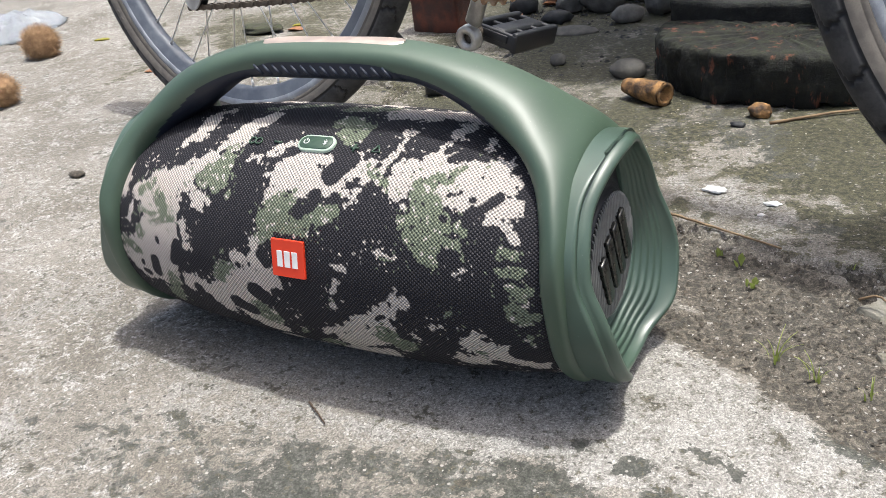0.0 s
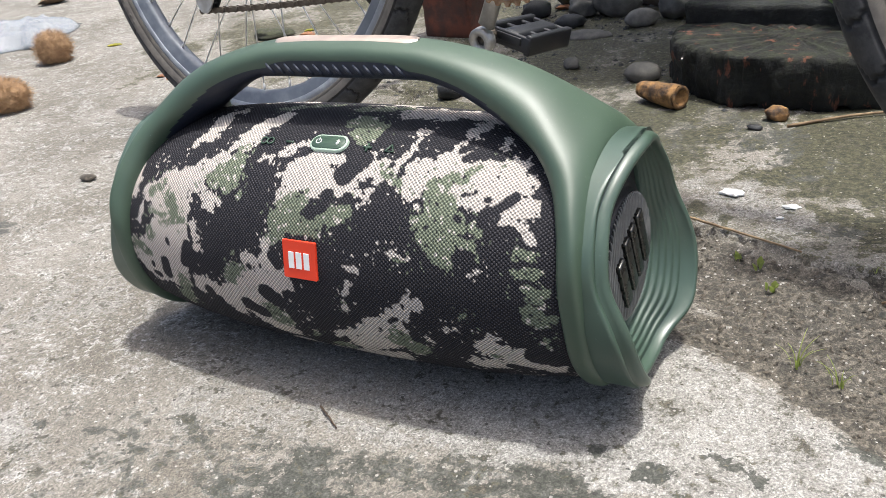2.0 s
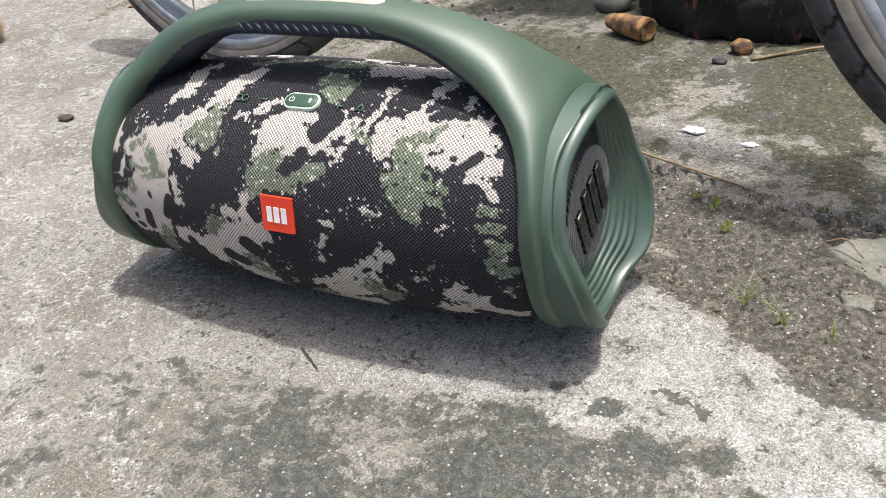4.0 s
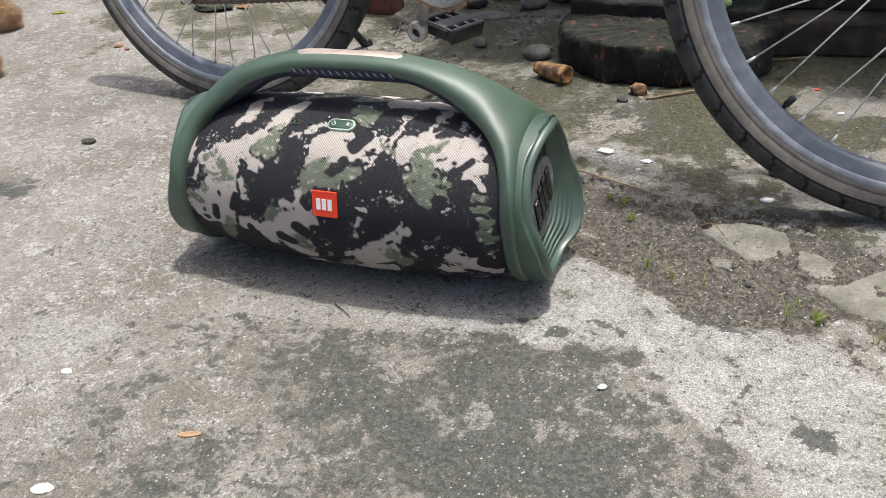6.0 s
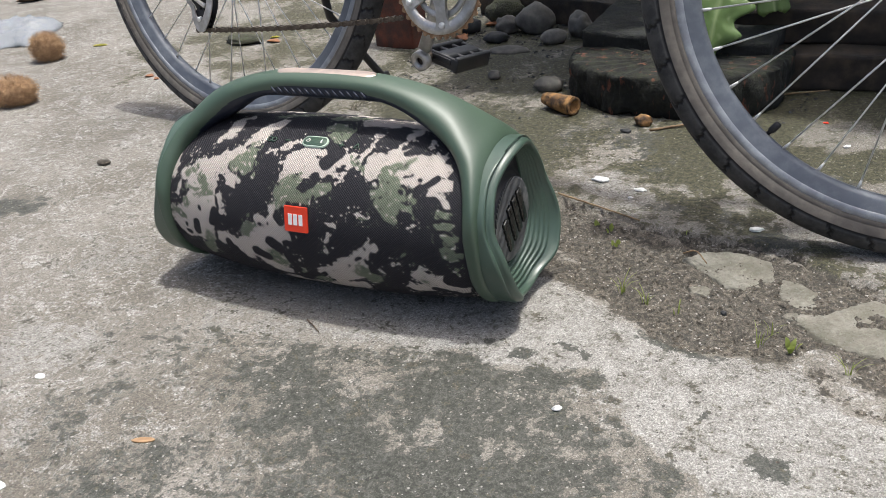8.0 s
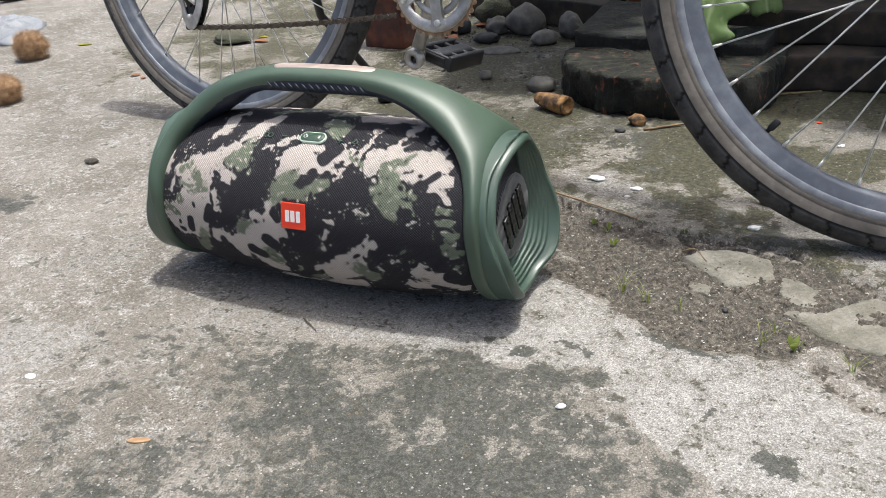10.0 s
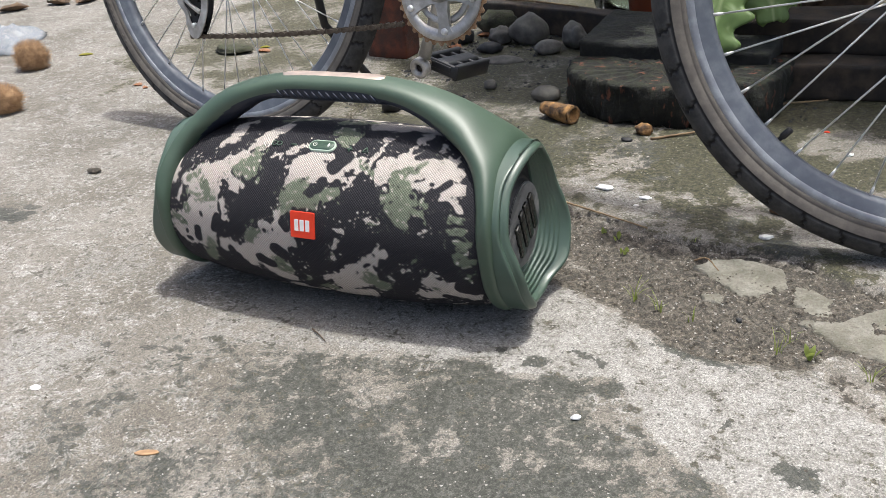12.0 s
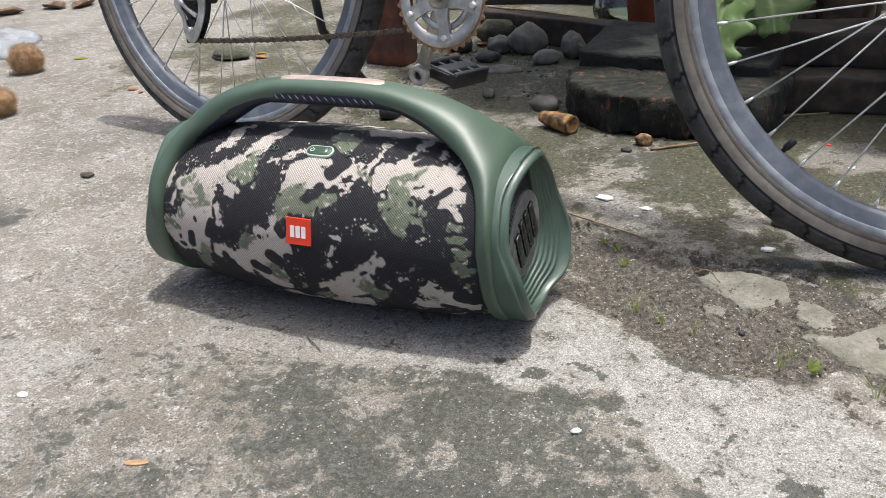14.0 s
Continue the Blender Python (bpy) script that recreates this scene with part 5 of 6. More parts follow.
def put_lump(name, label, cat, place, size, mat, seed, rough=0.22, sub=3, turn=0, flat=0.25, group="", sharp=False):
    ob = part(name, lump(size, seed, rough, sub, 1.6, flat, sharp), mat)
    ob.matrix_world = pose(*place, 0, 0, turn)
    return tagged(ob, label, cat, group)


G = "stones by the rubble"
put_lump("river_stone", "large smooth grey river stone", "stone", (-0.175, 1.085, 0), (0.044, 0.036, 0.036), M_PEBBLE, 1, 0.2, 3, 20, 0.3, G)
put_lump("river_stone", "grey rounded stone in the rubble", "stone", (-0.240, 1.070, 0), (0.030, 0.024, 0.022), M_PEBBLE, 2, 0.32, 3, 60, 0.3, G)
put_lump("river_stone", "pale egg-shaped stone on the ground", "stone", (-0.102, 1.000, 0), (0.030, 0.020, 0.018), M_PALEPEB, 3, 0.14, 3, 25, 0.3, G)
put_lump("river_stone", "grey stone leaning against the block", "stone", (-0.060, 1.055, 0), (0.032, 0.024, 0.028), M_PEBBLE, 4, 0.35, 3, -40, 0.25, G)
put_lump("river_stone", "smooth flattened grey pebble beside the block", "stone", (-0.004, 0.700, 0), (0.027, 0.019, 0.016), M_PEBBLE, 5, 0.15, 3, 10, 0.35, G)
put_lump("chipped_stone", "small angular grey stone on the ground", "stone", (-0.135, 0.748, 0), (0.014, 0.011, 0.011), M_PEBBLE, 6, 0.25, 2, 0, 0.3, G)
put_lump("chipped_stone", "black wet stone under the handle's gap", "stone", (-0.268, 0.590, 0), (0.022, 0.015, 0.016), M_DARKST, 7, 0.25, 2, 30, 0.3, G)
put_lump("chipped_stone", "black damp stone among the rubble", "stone", (-0.235, 0.995, 0), (0.028, 0.018, 0.014), M_DARKST, 8, 0.3, 2, 10, 0.3, G)
put_lump("chipped_stone", "dark stone between plank and brick", "stone", (-0.33, 1.06, 0), (0.030, 0.022, 0.022), M_DARKST, 9, 0.3, 2, 40, 0.3, G)
put_lump("chipped_stone", "mossy stone at the plank's foot", "stone", (-0.28, 1.16, 0), (0.05, 0.035, 0.03), M_MOSS, 10, 0.25, 3, 0, 0.3, G)
put_lump("chipped_stone", "flat pale stone set in the floor", "stone", (-0.18, 0.93, -0.008), (0.045, 0.025, 0.010), M_PEBBLE, 11, 0.15, 3, 10, 0.2, G)
put_lump("mossy_stone", "flat mossy stone behind the rear wheel", "stone", (-0.88, 0.92, 0), (0.055, 0.030, 0.010), M_MOSS, 12, 0.25, 3, -8, 0.3, G)
put_lump("wood_lump", "orange rotten lump of wood by the block", "wood", (0.209, 0.560, 0), (0.014, 0.010, 0.011), M_ROT, 13, 0.35, 3, 0, 0.25, "rotten wood pieces")
put_lump("dark_crumb", "small dark crumb of bark", "bark", (0.19, 0.523, 0), (0.010, 0.005, 0.004), M_DARKST, 14, 0.35, 2, -10, 0.25)
put_lump("dark_crumb", "dry dark crumb on the concrete", "crumb", (-0.632, 0.200, 0), (0.014, 0.007, 0.005), M_SOILGR, 15, 0.4, 2, 10, 0.25)
put_lump("dark_crumb", "dark soil crumb on the concrete", "crumb", (0.432, 0.040, -0.003), (0.0032, 0.003, 0.003), M_DARKST, 16, 0.4, 2, 10, 0.25)
put_lump("white_pebble", "small white pebble on the damp concrete", "pebble", (0.320, -0.169, 0), (0.0050, 0.0032, 0.0020), M_FOAM, 17, 0.5, 2, 30, 0.25)
for k, (x, y, s) in enumerate(((0.207, 0.334, 0.011), (0.269, 0.315, 0.0075), (0.435, 0.236, 0.0085), (0.262, 0.29, 0.0035), (0.515, 0.53, 0.006))):
    put_lump("foam_scrap", "torn white scrap of foam on the ground", "scrap", (x, y, 0), (s, 0.62 * s, 0.26 * s), M_FOAM, 20 + k, 0.55, 3, 15 * k - 10, 0.2, "foam scraps")


def rotten_log():
    e = thing("rotten_log", "short burnt log with an orange rotten end", "log", (0.052, 0.598, 0.0), (0, 0, -26), "rotten wood pieces")
    bm = bmesh.new()
    n, seg = 14, 20
    rows = []
    for i in range(n):
        t = i / (n - 1)
        x = -0.035 + 0.07 * t
        r = 0.0165 * (1 - 0.35 * (1 - t) ** 2)
        rows.append([bm.verts.new((x, (r * (1 + 0.22 * noise.noise(Vector((x * 60, k * 0.6, 2))))) * math.cos(2 * math.pi * k / seg), 0.016 + r * (1 + 0.2 * noise.noise(Vector((x * 60, k * 0.6, 8)))) * math.sin(2 * math.pi * k / seg))) for k in range(seg)])
    for a, b in zip(rows, rows[1:]):
        for k in range(seg):
            bm.faces.new((a[k], a[(k + 1) % seg], b[(k + 1) % seg], b[k]))
    bm.faces.new(rows[0])
    bmesh.ops.recalc_face_normals(bm, faces=bm.faces)
    part("bark", bm, M_ROT, e, "mottled burnt bark")
    bm = bmesh.new()
    prev = None
    for q, d in ((1.0, 0.0), (0.8, 0.002), (0.62, -0.001), (0.4, -0.006), (0.12, -0.008)):
        ring = [bm.verts.new((0.035 + d, 0.0158 * q * math.cos(2 * math.pi * k / seg), 0.016 + 0.0158 * q * math.sin(2 * math.pi * k / seg))) for k in range(seg)]
        if prev:
            for k in range(seg):
                bm.faces.new((prev[k], prev[(k + 1) % seg], ring[(k + 1) % seg], ring[k]))
        prev = ring
    bm.faces.new(prev)
    part("cut_end", bm, M_ROT, e, "pale orange rotten end")


rotten_log()


def stick(name, label, pts, r, mat, seed=1, group=""):
    bm = bmesh.new()
    p = catmull(pts, 14)
    tube(bm, [(*(q[:2] + np.array([0.0012 * noise.noise(Vector((i * 0.9, seed, 0))), 0.0012 * noise.noise(Vector((seed, i * 0.9, 3)))])), q[2]) for i, q in enumerate(p)], [r * (1 - 0.4 * i / 13) for i in range(14)], 7)
    return tagged(part(name, bm, mat), label, "twig", group)


stick("dry_stick", "long thin dry stick on the ground", [(0.165, 0.272, 0.004), (0.22, 0.252, 0.003), (0.293, 0.223, 0.0025)], 0.0016, M_STRAW, 1, "dry sticks")
stick("dry_stick", "short thin twig beside the boombox", [(0.0, -0.113, 0.002), (0.014, -0.122, 0.003), (0.028, -0.131, 0.002)], 0.0009, M_BARK, 2, "dry sticks")
stick("dry_stick", "pale dry stick by the timber block", [(0.225, 0.535, 0.002), (0.29, 0.575, 0.004), (0.345, 0.60, 0.004)], 0.0022, M_STRAW, 3, "dry sticks")
stick("dry_stick", "long pale stick under the beams", [(0.33, 0.70, 0.003), (0.40, 0.735, 0.004), (0.47, 0.755, 0.008)], 0.002, M_STRAW, 4, "dry sticks")
stick("dry_stick", "thin stick lying on the plank", [(-0.33, 1.24, 0.064), (-0.2, 1.19, 0.068), (-0.08, 1.15, 0.066)], 0.003, M_STRAW, 5, "dry sticks")
stick("wooden_peg", "short brown piece of wood beside the wheel", [(0.432, 0.312, 0.004), (0.441, 0.306, 0.004), (0.452, 0.300, 0.004)], 0.004, M_BARK, 6)
stick("dead_grass_stem", "curled dry grass stem over a crack", [(0.365, 0.150, 0.004), (0.38, 0.148, 0.010), (0.395, 0.135, 0.003)], 0.0012, M_STRAW, 7, "dry sticks")


def flake(name, label, cat, place, size, mat, turn=0, curl=0.3, seed=0, group=""):
    """A thin curled chip or leaf with thickness and a ragged outline."""
    n, w = 12, 5
    top, low = [], []
    for i in range(n):
        u = i / (n - 1) * 2 - 1
        half = (1 - abs(u) ** 2.4) ** 0.7 * (1 + 0.25 * noise.noise(Vector((i * 0.8, seed, 1)))) + 0.03
        for j in range(w):
            v = (j / (w - 1) * 2 - 1) * half
            x, y = u * size[0], v * size[1]
            z = size[2] + curl * size[1] * (v * v + 0.4 * u * u) + 0.3 * size[1] * 0.3 * noise.noise(Vector((u * 2, v * 2, seed)))
            top.append((x, y, z))
            low.append((x, y, z - size[2]))
    f = grid_faces(n, w)
    k = n * w
    faces = f + [tuple(v + k for v in q[::-1]) for q in f]
    rim = [i * w for i in range(n)] + [(n - 1) * w + j for j in range(1, w)] + [i * w + w - 1 for i in range(n - 2, -1, -1)] + [j for j in range(w - 2, 0, -1)]
    for a, b in zip(rim, rim[1:] + rim[:1]):
        faces.append((a, a + k, b + k, b))
    zmin = min(p[2] for p in low)
    verts = [(x, y, z - zmin) for x, y, z in top + low]
    ob = py_part(name, verts, faces, mat)
    ob.matrix_world = pose(*place, 0, 0, turn)
    return tagged(ob, label, cat, group)


flake("wood_chip", "flat splintered wood chip on the concrete", "chip", (-0.036, -0.342, 0.0), (0.0120, 0.0034, 0.0012), M_HUSK, 22, 0.1, 1)
flake("white_flake", "white paint flake on the concrete", "flake", (-0.226, -0.299, 0.0), (0.0068, 0.0042, 0.0007), M_FOAM, 0, 0.1, 2, "white flakes")
flake("white_flake", "white paint flake on the concrete", "flake", (-0.125, -0.441, 0.0), (0.011, 0.006, 0.0007), M_FOAM, 20, 0.1, 3, "white flakes")
flake("fallen_leaf", "small yellow-green fallen leaf", "leaf", (-1.292, 0.842, 0.0), (0.020, 0.009, 0.0006), M_YELLOW, 20, 0.3, 4, "fallen leaves")
flake("fallen_leaf", "small dry reddish leaf", "leaf", (-0.935, 0.640, 0.0), (0.011, 0.008, 0.0006), M_DRYLEAF, 10, 0.4, 5, "fallen leaves")
flake("fallen_leaf", "small dry reddish leaf", "leaf", (-0.90, 0.625, 0.0), (0.006, 0.008, 0.0006), M_DRYLEAF, 60, 0.4, 6, "fallen leaves")
flake("fallen_leaf", "dry orange leaf beside the stones", "leaf", (-0.325, 1.0, 0.0), (0.022, 0.014, 0.0006), M_DRYLEAF, -30, 0.7, 7, "fallen leaves")
flake("fallen_leaf", "dry orange leaf behind the rear wheel", "leaf", (-0.80, 0.93, 0.0), (0.020, 0.010, 0.0006), M_DRYLEAF, 0, 0.5, 8, "fallen leaves")
flake("fallen_leaf", "yellow leaf behind the rear wheel", "leaf", (-0.82, 0.965, 0.0), (0.012, 0.006, 0.0006), M_YELLOW, 30, 0.5, 9, "fallen leaves")
flake("fallen_leaf", "bright red petal on the damp ground", "petal", (0.478, 0.620, 0.0), (0.0045, 0.003, 0.0006), M_RED, 0, 0.5, 10)
for k, (x, y) in enumerate(((-1.95, 1.38), (-2.05, 1.28), (-1.86, 1.42), (-0.33, 1.09), (-0.30, 1.12), (-0.62, 1.02), (-0.52, 1.08), (-0.68, 1.13))):
    flake("fallen_leaf", "curled dry brown leaf", "leaf", (x, y, 0.0), (0.05 if k < 3 else 0.018, 0.025 if k < 3 else 0.01, 0.0008), M_BARK if k < 3 else M_DRYLEAF, 47 * k, 0.7, 11 + k, "fallen leaves")


def fibre_ball(name, label, place, size, seed):
    """A tangled ball of coir: a lumpy core wrapped in loose bent fibres."""
    e = thing(name, label, "husk", place, group="coir balls")
    core = lump(size, seed, 0.22, 4, 2.2, 0.2)
    top = max(v.co.z for v in core.verts)
    part("core", core, M_HUSK, e)
    rnd = random.Random(seed)
    verts, faces = [], []
    for _ in range(4200):
        th, ph = rnd.uniform(0, 2 * math.pi), math.acos(rnd.uniform(-0.75, 1))
        d = Vector((math.sin(ph) * math.cos(th), math.sin(ph) * math.sin(th), math.cos(ph)))
        lum = 1 + 0.25 * noise.noise(d * 2.2 + Vector((seed * 7.3, seed * 3.1, seed * 1.7)))
        p = Vector((d.x * size[0] * lum * 0.96, d.y * size[1] * lum * 0.96, d.z * size[2] * lum * 0.96 + top * 0.47))
        t = d.orthogonal().normalized()
        t.rotate(Matrix.Rotation(rnd.uniform(0, 6.3), 3, d))
        length, w = rnd.uniform(0.006, 0.018), 0.00016
        side = d.cross(t) * w
        prev = None
        for k in range(4):
            s = k / 3
            q = p + t * length * s + d * (0.014 * s * rnd.uniform(0.1, 1.0))
            q.z = max(q.z, 0.0005)
            verts += [q - side, q + side]
            if k:
                b = len(verts)
                faces.append((b - 4, b - 3, b - 1, b - 2))
    fib = py_part("fibre_coat", verts, faces, M_HUSK, e, "loose brown fibres")
    fib["kind"] = "stuff"


fibre_ball("coir_ball", "brown tangled ball of coconut fibre on the concrete", (-1.335, 0.715, 0.0), (0.036, 0.032, 0.033), 3)
fibre_ball("coir_ball", "brown flattened ball of coconut fibre on the concrete", (-1.118, 0.428, 0.0), (0.050, 0.036, 0.028), 5)


def lobed_leaf(name, label, m, length, width, mat, lobes=5, seed=0, droop=0.35):
    nu, nv = 40, 17
    verts, vein = [], []
    for i in range(nu):
        u = i / (nu - 1)
        env = math.sin(math.pi * min(u * 0.92 + 0.06, 1)) ** 0.6
        edge = env * (1 + 0.30 * math.sin(u * lobes * 2 * math.pi + seed) * (0.3 + u) + 0.18 * noise.noise(Vector((u * 14, seed, 0))))
        for j in range(nv):
            v = j / (nv - 1) * 2 - 1
            x = v * width * edge * 0.5
            y = -u * length
            z = -droop * length * u * u + 0.12 * width * abs(v) * edge - 0.10 * width * v * v + 0.008 * math.sin(u * 22 + abs(v) * 6) * width * abs(v) + 0.03 * width * noise.noise(Vector((u * 5, v * 3, seed)))
            verts.append((x, y, z))
            ray = abs(math.sin((u * 9 - abs(v) * 1.6) * math.pi))
            vein.append(max(1 - abs(v) * 14, (1 - ray * 7) * 0.8, 0.0))
    me = bpy.data.meshes.new(name)
    me.from_pydata(verts, [], grid_faces(nu, nv))
    me.update()
    me.attributes.new("vein", "FLOAT", "POINT").data.foreach_set("value", np.array(vein, np.float32))
    ob = link_mesh(name, me, mat)
    ob.matrix_basis = m
    sol = ob.modifiers.new("thickness", "SOLIDIFY")
    sol.thickness = 0.0006
    return ob


def big_plant():
    e = thing("leafy_plant", "leafy green plant with large lobed leaves behind the wheel, plus an added shading crown", "plant", (0.36, 1.10, 0.0))
    inv = Matrix.Translation((-0.36, -1.10, 0))
    for k, (m, ln, w) in enumerate(((pose(0.298, 0.800, 0.225, 42, 2, -8), 0.175, 0.10), (pose(0.335, 0.83, 0.240, 36, -6, 20), 0.13, 0.13))):
        lf = lobed_leaf("leaf", "", inv @ m, ln, w, M_LEAF, 4, k * 1.7, 0.25)
        lf.parent = e
        bm = bmesh.new()
        p = (inv @ m).translation
        tube(bm, [(0, 0, 0.0), (p.x * 0.4, p.y * 0.3, 0.2), (p.x, p.y, p.z)], [0.006, 0.005, 0.003], 8)
        part("stem", bm, M_LEAF, e)
    # crown leaves out of view, added to cast shade on the rubble
    for k, (x, y, z, rz, ln) in enumerate(((0.60, 1.30, 0.50, 4, 0.50), (0.16, 1.26, 0.64, -34, 0.48), (0.10, 1.34, 0.55, -8, 0.46), (-0.04, 1.40, 0.66, -30, 0.42),
                                           (0.62, 1.22, 0.58, 12, 0.46), (0.74, 1.20, 0.66, 40, 0.46), (0.55, 1.36, 0.74, 0, 0.5), (0.05, 1.42, 0.78, 10, 0.5), (0.40, 1.40, 0.70, 180, 0.45))):
        y -= 0.15
        lf = lobed_leaf("leaf", "", inv @ pose(x, y, z, -8 + 5 * (k % 3), 4 * (k % 2), rz), ln, 0.30, M_LEAF, 4, k * 1.3, 0.12)
        lf.parent = e
        bm = bmesh.new()
        p = (inv @ pose(x, y, z)).translation
        tube(bm, [(0, 0, 0.0), (p.x * 0.5, p.y * 0.9, z * 0.6), (p.x, p.y, z)], [0.010, 0.008, 0.005], 8)
        part("stem", bm, M_LEAF, e)


big_plant()


def stump():
    e = thing("banana_stump", "dry brown banana stump wrapped in old sheaths", "stump", (0.46, 1.06, 0.0))
    rnd = random.Random(4)
    bm = bmesh.new()
    rows = []
    for i in range(18):
        z = 0.45 * i / 17
        rows.append([bm.verts.new((0.06 * (1 + 0.25 * noise.noise(Vector((k * 0.7, z * 9, 1)))) * math.cos(2 * math.pi * k / 26), 0.06 * (1 + 0.25 * noise.noise(Vector((k * 0.7, z * 9, 5)))) * math.sin(2 * math.pi * k / 26), z)) for k in range(26)])
    for a, b in zip(rows, rows[1:]):
        for k in range(26):
            bm.faces.new((a[k], a[(k + 1) % 26], b[(k + 1) % 26], b[k]))
    bm.faces.new(rows[-1])
    part("trunk", bm, M_BARK, e)
    for k in range(7):
        a = rnd.uniform(-2.8, -0.3)
        x, y = 0.066 * math.cos(a), 0.066 * math.sin(a)
        bm = bmesh.new()
        prev = None
        for i in range(9):
            t = i / 8
            z = rnd.uniform(0.0, 0.02) + 0.42 - 0.36 * t
            out = 1 + 0.25 * math.sin(t * 3) + 0.05 * rnd.random()
            w = 0.016 * (1 - 0.6 * t)
            row = [bm.verts.new((x * out - math.sin(a) * s * w, y * out + math.cos(a) * s * w, z + 0.004 * abs(s))) for s in (-1, -0.3, 0.3, 1)]
            if prev:
                for j in range(3):
                    bm.faces.new((prev[j], prev[j + 1], row[j + 1], row[j]))
            prev = row
        o = part("dry_sheath", bm, M_BARK, e)
        o.modifiers.new("thickness", "SOLIDIFY").thickness = 0.001


stump()


def pot():
    bm = bmesh.new()
    revolve(bm, [(0.045, 0.0), (0.049, 0.003), (0.062, 0.11), (0.067, 0.112), (0.068, 0.126), (0.060, 0.126), (0.052, 0.05), (0.0, 0.045)], 48, "z")
    ob = part("flower_pot", bm, M_POT)
    ob.matrix_world = pose(0.035, 1.36, 0.0)
    tagged(ob, "reddish brown plastic flower pot behind the slab", "pot")


pot()


def glass_jar():
    m = Mat("clear_bottle_glass", (0.85, 0.95, 0.92), 0.05)
    m.set("Transmission Weight", 1.0)
    m.set("IOR", 1.45)
    e = thing("glass_bottle", "clear glass bottle lying behind the plank", "bottle", (-0.10, 1.40, 0.032), (0, 88, -20))
    bm = bmesh.new()
    prof = [(0.0001, 0.0), (0.028, 0.0), (0.031, 0.004), (0.031, 0.11), (0.028, 0.13), (0.014, 0.155), (0.013, 0.19), (0.015, 0.192), (0.015, 0.2), (0.0115, 0.2), (0.0115, 0.155), (0.026, 0.128), (0.029, 0.11), (0.029, 0.006), (0.0001, 0.004)]
    revolve(bm, prof, 40, "z")
    o = part("glass", bm, m.m, e)


glass_jar()


def plastic_bag():
    m = Mat("thin_white_plastic", (0.62, 0.65, 0.68), 0.22)
    m.set("Transmission Weight", 0.7)
    m.set("IOR", 1.2)
    n1 = m.noise(60, 4)
    m.set("Normal", m.bump(n1, 0.4, 0.004))
    nu, nv = 34, 26
    verts = []
    for i in range(nu):
        for j in range(nv):
            u, v = i / (nu - 1) * 2 - 1, j / (nv - 1) * 2 - 1
            edge = max(0.0, 1 - max(abs(u), abs(v)) ** 4)
            p = Vector((u * 3, v * 3, 1.5))
            h = 0.025 * edge + 0.03 * edge * noise.ridged_multi_fractal(p * 0.8, 1.0, 2.0, 3, 1.0, 2.0) * 0.6 + 0.012 * noise.noise(p * 2)
            verts.append((0.15 * u + 0.02 * noise.noise(p), 0.13 * v + 0.02 * noise.noise(p + Vector((5, 0, 0))), max(h, 0.002)))
    ob = py_part("plastic_bag", verts, grid_faces(nu, nv), m.m)
    ob.matrix_world = pose(-1.70, 0.86, 0.0, 0, 0, 28)
    ob.modifiers.new("thickness", "SOLIDIFY").thickness = 0.0006
    tagged(ob, "crumpled translucent plastic bag lying on the concrete", "bag")


plastic_bag()


def weed(place, blades, height, seed, broad=False):
    e = thing("weed", "small bright green weed growing from the soil" if broad else "tuft of thin yellow-green grass growing from the soil", "weed", place, group="weeds")
    rnd = random.Random(seed)
    for k in range(blades):
        a, l = rnd.uniform(0, 6.28), height * rnd.uniform(0.5, 1.1)
        out = rnd.uniform(0.2, 0.8) * l
        bm = bmesh.new()
        prev = None
        r0 = rnd.uniform(0, 0.006)
        for i in range(6):
            t = i / 5
            w = (0.0006 if not broad else 0.0030) * (math.sin(math.pi * min(0.12 + 0.88 * t, 1)) if broad else 1 - 0.85 * t) + 0.0001
            c = Vector((math.cos(a) * (r0 + out * t * t), math.sin(a) * (r0 + out * t * t), l * (t - 0.35 * t * t) - 0.004 * (1 - t)))
            s = Vector((-math.sin(a), math.cos(a), 0)) * w
            row = [bm.verts.new(c - s), bm.verts.new(c + Vector((0, 0, -0.3 * w))), bm.verts.new(c + s)]
            if prev:
                for j in range(2):
                    bm.faces.new((prev[j], prev[j + 1], row[j + 1], row[j]))
            prev = row
        part("blade" if not broad else "leaf", bm, M_WEED, e)


weed((0.318, 0.056, 0), 12, 0.026, 1)
weed((0.350, 0.038, 0), 9, 0.024, 2)
weed((0.386, 0.030, 0), 5, 0.018, 3)
weed((0.474, -0.006, 0), 6, 0.026, 4)
weed((0.484, 0.022, 0), 5, 0.022, 5)
weed((0.505, -0.004, 0), 5, 0.013, 6, True)
weed((0.243, 0.202, 0), 4, 0.010, 7, True)
weed((0.262, 0.193, 0), 3, 0.009, 8, True)
weed((0.281, 0.158, 0), 5, 0.008, 9, True)
weed((0.355, 0.21, 0), 4, 0.012, 10)
weed((0.56, -0.03, 0), 8, 0.024, 11)


# ---- broken concrete plates beside the soil ----
M_SCRAP = mossy_stone("mossy_pale_concrete", (0.300, 0.284, 0.238), (0.180, 0.168, 0.132), 0.24, 0.0, 22.0)


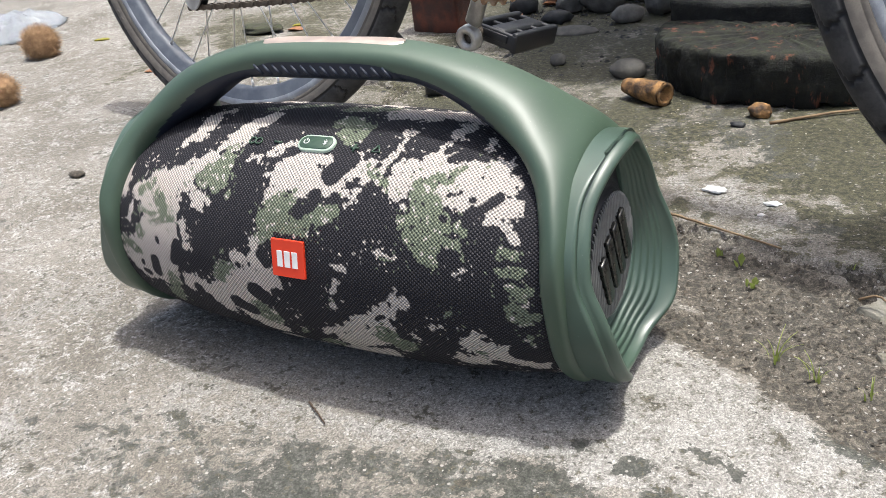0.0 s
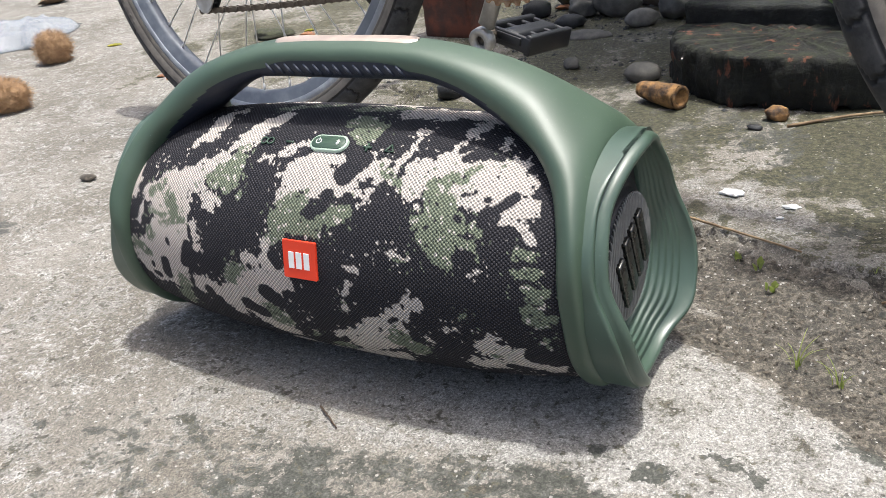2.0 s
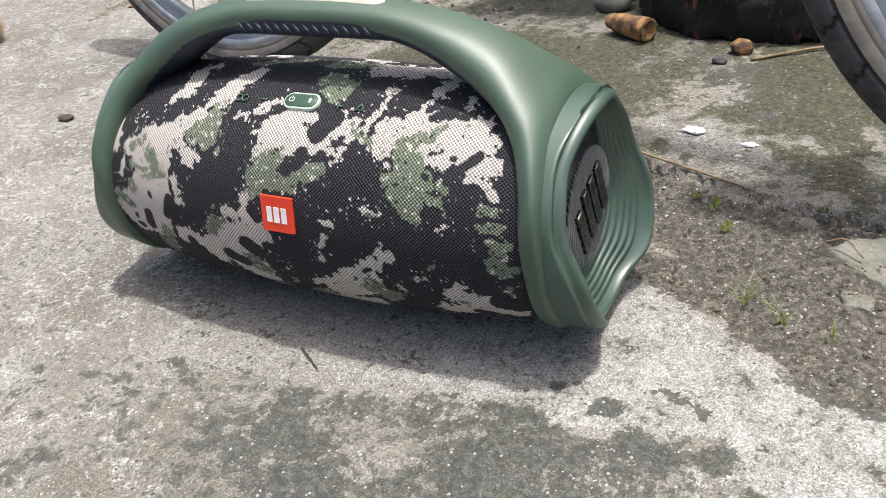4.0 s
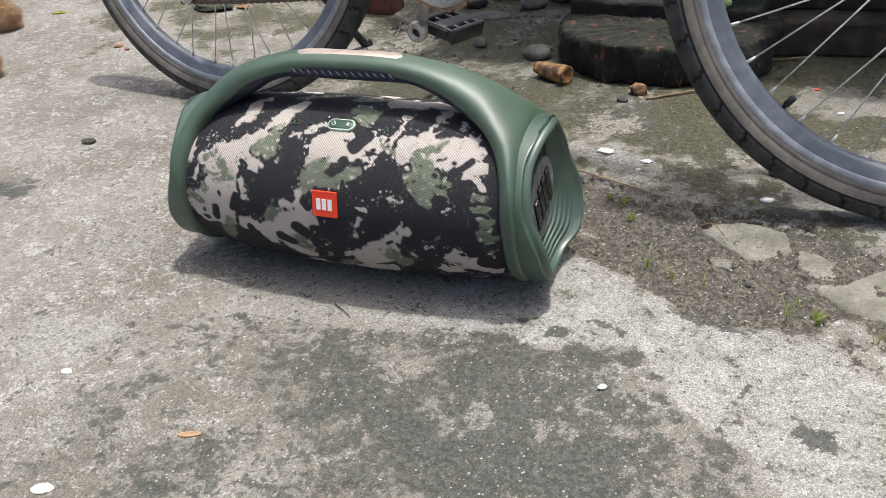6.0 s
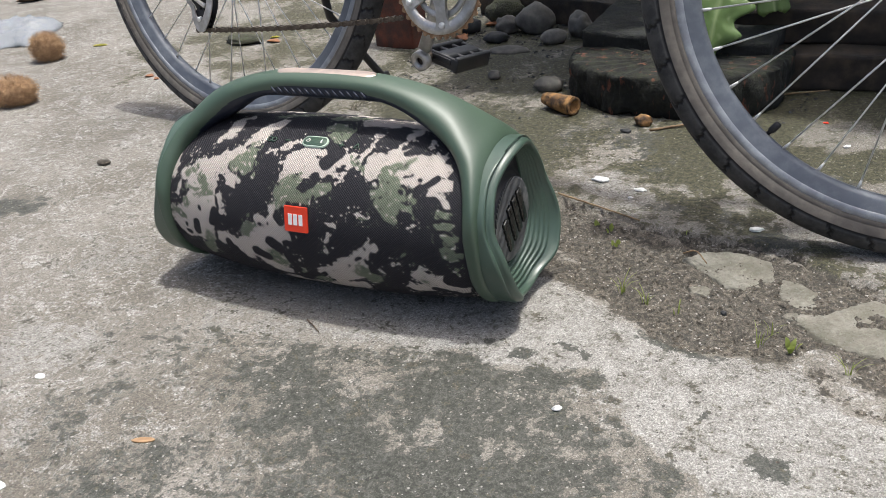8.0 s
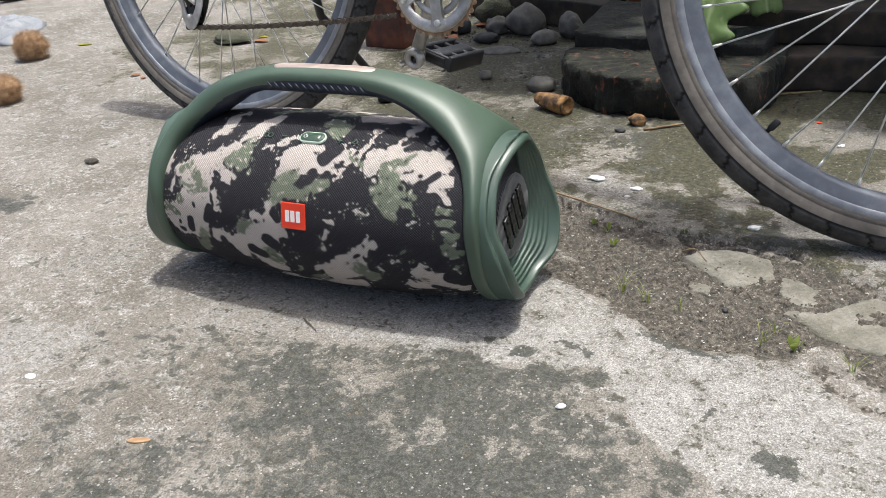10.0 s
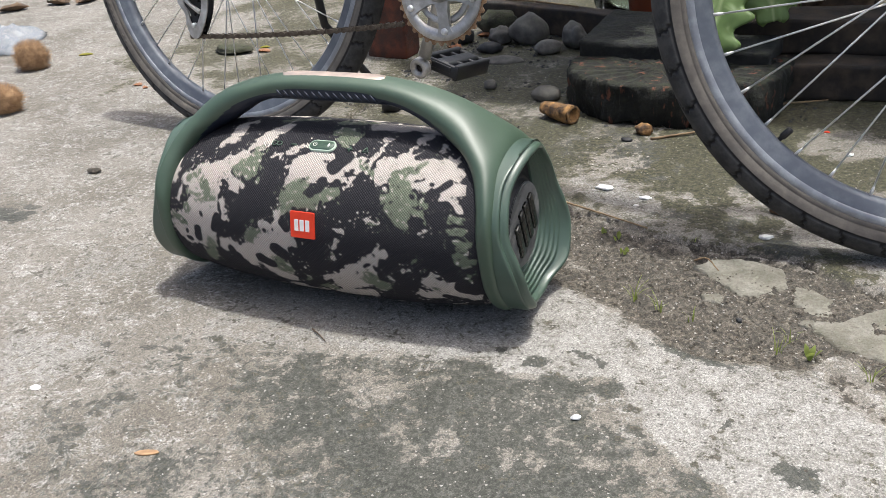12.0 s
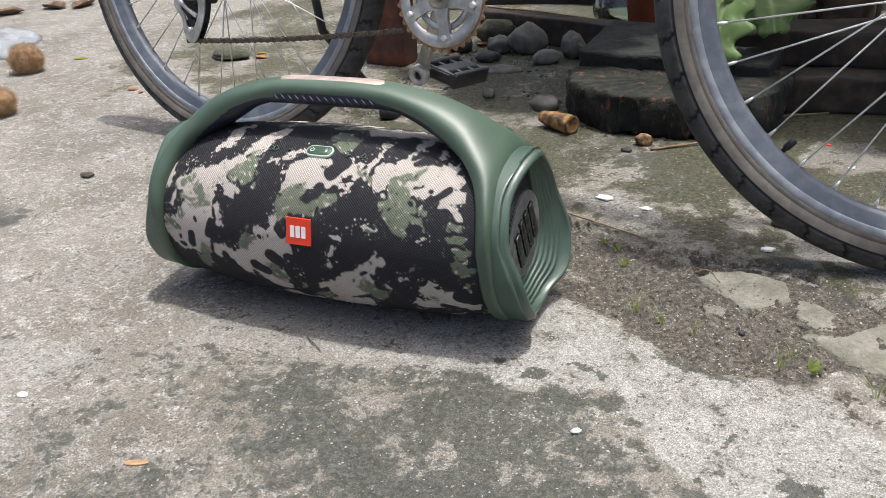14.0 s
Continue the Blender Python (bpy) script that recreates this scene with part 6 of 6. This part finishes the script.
def plate(label, outline, seed, thick=0.0016):
    ends = outline + outline[:1]
    pts = np.array([np.array(a) * (1 - k / 12) + np.array(b) * k / 12 for a, b in zip(ends, ends[1:]) for k in range(12)])
    c = pts.mean(axis=0)
    bm = bmesh.new()
    rings = []
    for f, z in ((1.06, -0.004), (1.03, thick * 0.2), (1.0, thick * 0.6), (0.955, thick), (0.7, thick * 1.2), (0.35, thick * 1.3)):
        ring = []
        for k, p in enumerate(pts):
            w = 1 + 0.10 * noise.noise(Vector((p[0] * 70, p[1] * 70, seed))) + 0.07 * noise.noise(Vector((p[0] * 240, p[1] * 240, seed)))
            q = c + (p - c) * f * w
            ring.append(bm.verts.new((q[0] - c[0], q[1] - c[1], z + 0.0008 * noise.noise(Vector((q[0] * 60, q[1] * 60, seed))))))
        rings.append(ring)
    for a, b in zip(rings, rings[1:]):
        for k in range(len(a)):
            j = (k + 1) % len(a)
            bm.faces.new((a[k], a[j], b[j], b[k]))
    bm.faces.new(rings[-1])
    bmesh.ops.recalc_face_normals(bm, faces=bm.faces)
    ob = part("concrete_plate", bm, M_SCRAP)
    ob.matrix_world = pose(c[0], c[1], -0.0042)
    tagged(ob, label, "slab", "broken concrete plates")


plate("broken pale concrete plate lying in the soil", [(0.368, 0.150), (0.385, 0.172), (0.43, 0.180), (0.462, 0.168), (0.470, 0.130), (0.450, 0.100), (0.425, 0.100), (0.39, 0.128)], 1)
plate("small rounded concrete scrap in the soil", [(0.385, 0.088), (0.402, 0.094), (0.416, 0.084), (0.408, 0.074), (0.39, 0.076)], 2)
plate("broken mossy concrete plate lying in the soil", [(0.478, 0.132), (0.50, 0.128), (0.522, 0.108), (0.520, 0.080), (0.498, 0.076), (0.480, 0.098)], 3)
plate("broken pale concrete plate lying in the soil", [(0.498, 0.058), (0.53, 0.072), (0.57, 0.112), (0.66, 0.09), (0.72, 0.03), (0.64, -0.01), (0.57, 0.012), (0.535, 0.022)], 4)
plate("small broken concrete scrap in the soil", [(0.492, 0.062), (0.503, 0.066), (0.508, 0.056), (0.498, 0.050), (0.488, 0.054)], 5)


# ---- crumbs ----
def scatter(name, label, count, size, mat, seed, inside):
    """Many tiny stones in one mesh."""
    rnd = random.Random(seed)
    base = [Vector(v) for v in ((1, 0, 0), (-1, 0, 0), (0, 1, 0), (0, -1, 0), (0, 0, 1), (0, 0, -0.6))]
    tri = ((0, 2, 4), (2, 1, 4), (1, 3, 4), (3, 0, 4), (2, 0, 5), (1, 2, 5), (3, 1, 5), (0, 3, 5))
    verts, faces = [], []
    while count > 0:
        p = inside(rnd)
        if p is None:
            continue
        count -= 1
        s = size * rnd.uniform(0.4, 1.0) ** 2 * 1.6
        a = rnd.uniform(0, 6.28)
        c, q = math.cos(a), math.sin(a)
        k = len(verts)
        for b in base:
            j = s * rnd.uniform(0.6, 1.3)
            x, y = b.x * j, b.y * j * 0.75
            verts.append((p[0] + c * x - q * y, p[1] + q * x + c * y, p[2] + b.z * j * 0.6))
        faces += [tuple(v + k for v in t) for t in tri]
    ob = py_part(name, verts, faces, mat, smooth=False)
    return tagged(ob, label, "gravel", kind="stuff")


def in_soil(rnd):
    x, y = rnd.uniform(0.16, 0.9), rnd.uniform(-0.2, 0.27)
    z, _, _, soil, _ = ground_fields(x, y)
    return (x, y, z) if soil > 0.55 else None


def on_floor(rnd):
    x, y = rnd.uniform(-1.5, 0.9), rnd.uniform(-0.48, 1.3)
    return (x, y, ground_fields(x, y)[0]) if noise.noise(Vector((x * 5, y * 5, 3))) > -0.15 else None


def by_rubble(rnd):
    x, y = rnd.uniform(-0.45, 0.75), rnd.uniform(0.5, 1.3)
    return (x, y, 0.0005) if rnd.random() < soft(y, 0.5, 0.95) and noise.noise(Vector((x * 9, y * 9, 7))) > 0.0 else None


scatter("soil_crumbs", "loose dark soil crumbs in the strip", 5200, 0.0019, M_SOILGR, 2, in_soil)
scatter("soil_grit", "pale grit mixed in the soil", 650, 0.0015, M_GRIT, 3, in_soil)
scatter("floor_grit", "pale grit scattered over the concrete", 1500, 0.0013, M_GRIT, 4, on_floor)
scatter("floor_crumbs", "dark crumbs scattered over the concrete", 900, 0.0014, M_SOILGR, 5, on_floor)
scatter("litter_crumbs", "dark crumbs of bark and soil by the rubble", 1500, 0.0038, M_DARKST, 6, by_rubble)


# ---- dark backdrop, added as a bank to close the place ----
def bank():
    nu, nv = 90, 30
    verts = []
    for i in range(nu):
        x = -4.0 + 8.0 * i / (nu - 1)
        for j in range(nv):
            t = j / (nv - 1)
            y = 1.55 + 0.55 * t + 0.12 * noise.noise(Vector((x * 2.0, t * 5, 2))) + (0.9 * soft(-x, 0.5, 1.4))
            z = -0.02 + 0.9 * t + 0.10 * noise.noise(Vector((x * 3.1, t * 6, 5))) * min(1, 4 * t)
            verts.append((x, y, z))
    verts += [(x, 2.6 + 0.9 * soft(-x, 0.5, 1.4), -0.02) for x in (-4.0 + 8.0 * i / (nu - 1) for i in range(nu))]
    faces = [f[::-1] for f in grid_faces(nu, nv)]
    for i in range(nu - 1):
        faces.append((i * nv + nv - 1, nu * nv + i, nu * nv + i + 1, (i + 1) * nv + nv - 1))
    ob = py_part("earth_bank", verts, faces, M_BANK)
    tagged(ob, "dark earth backdrop added behind the rubble", "bank", kind="structure")


bank()
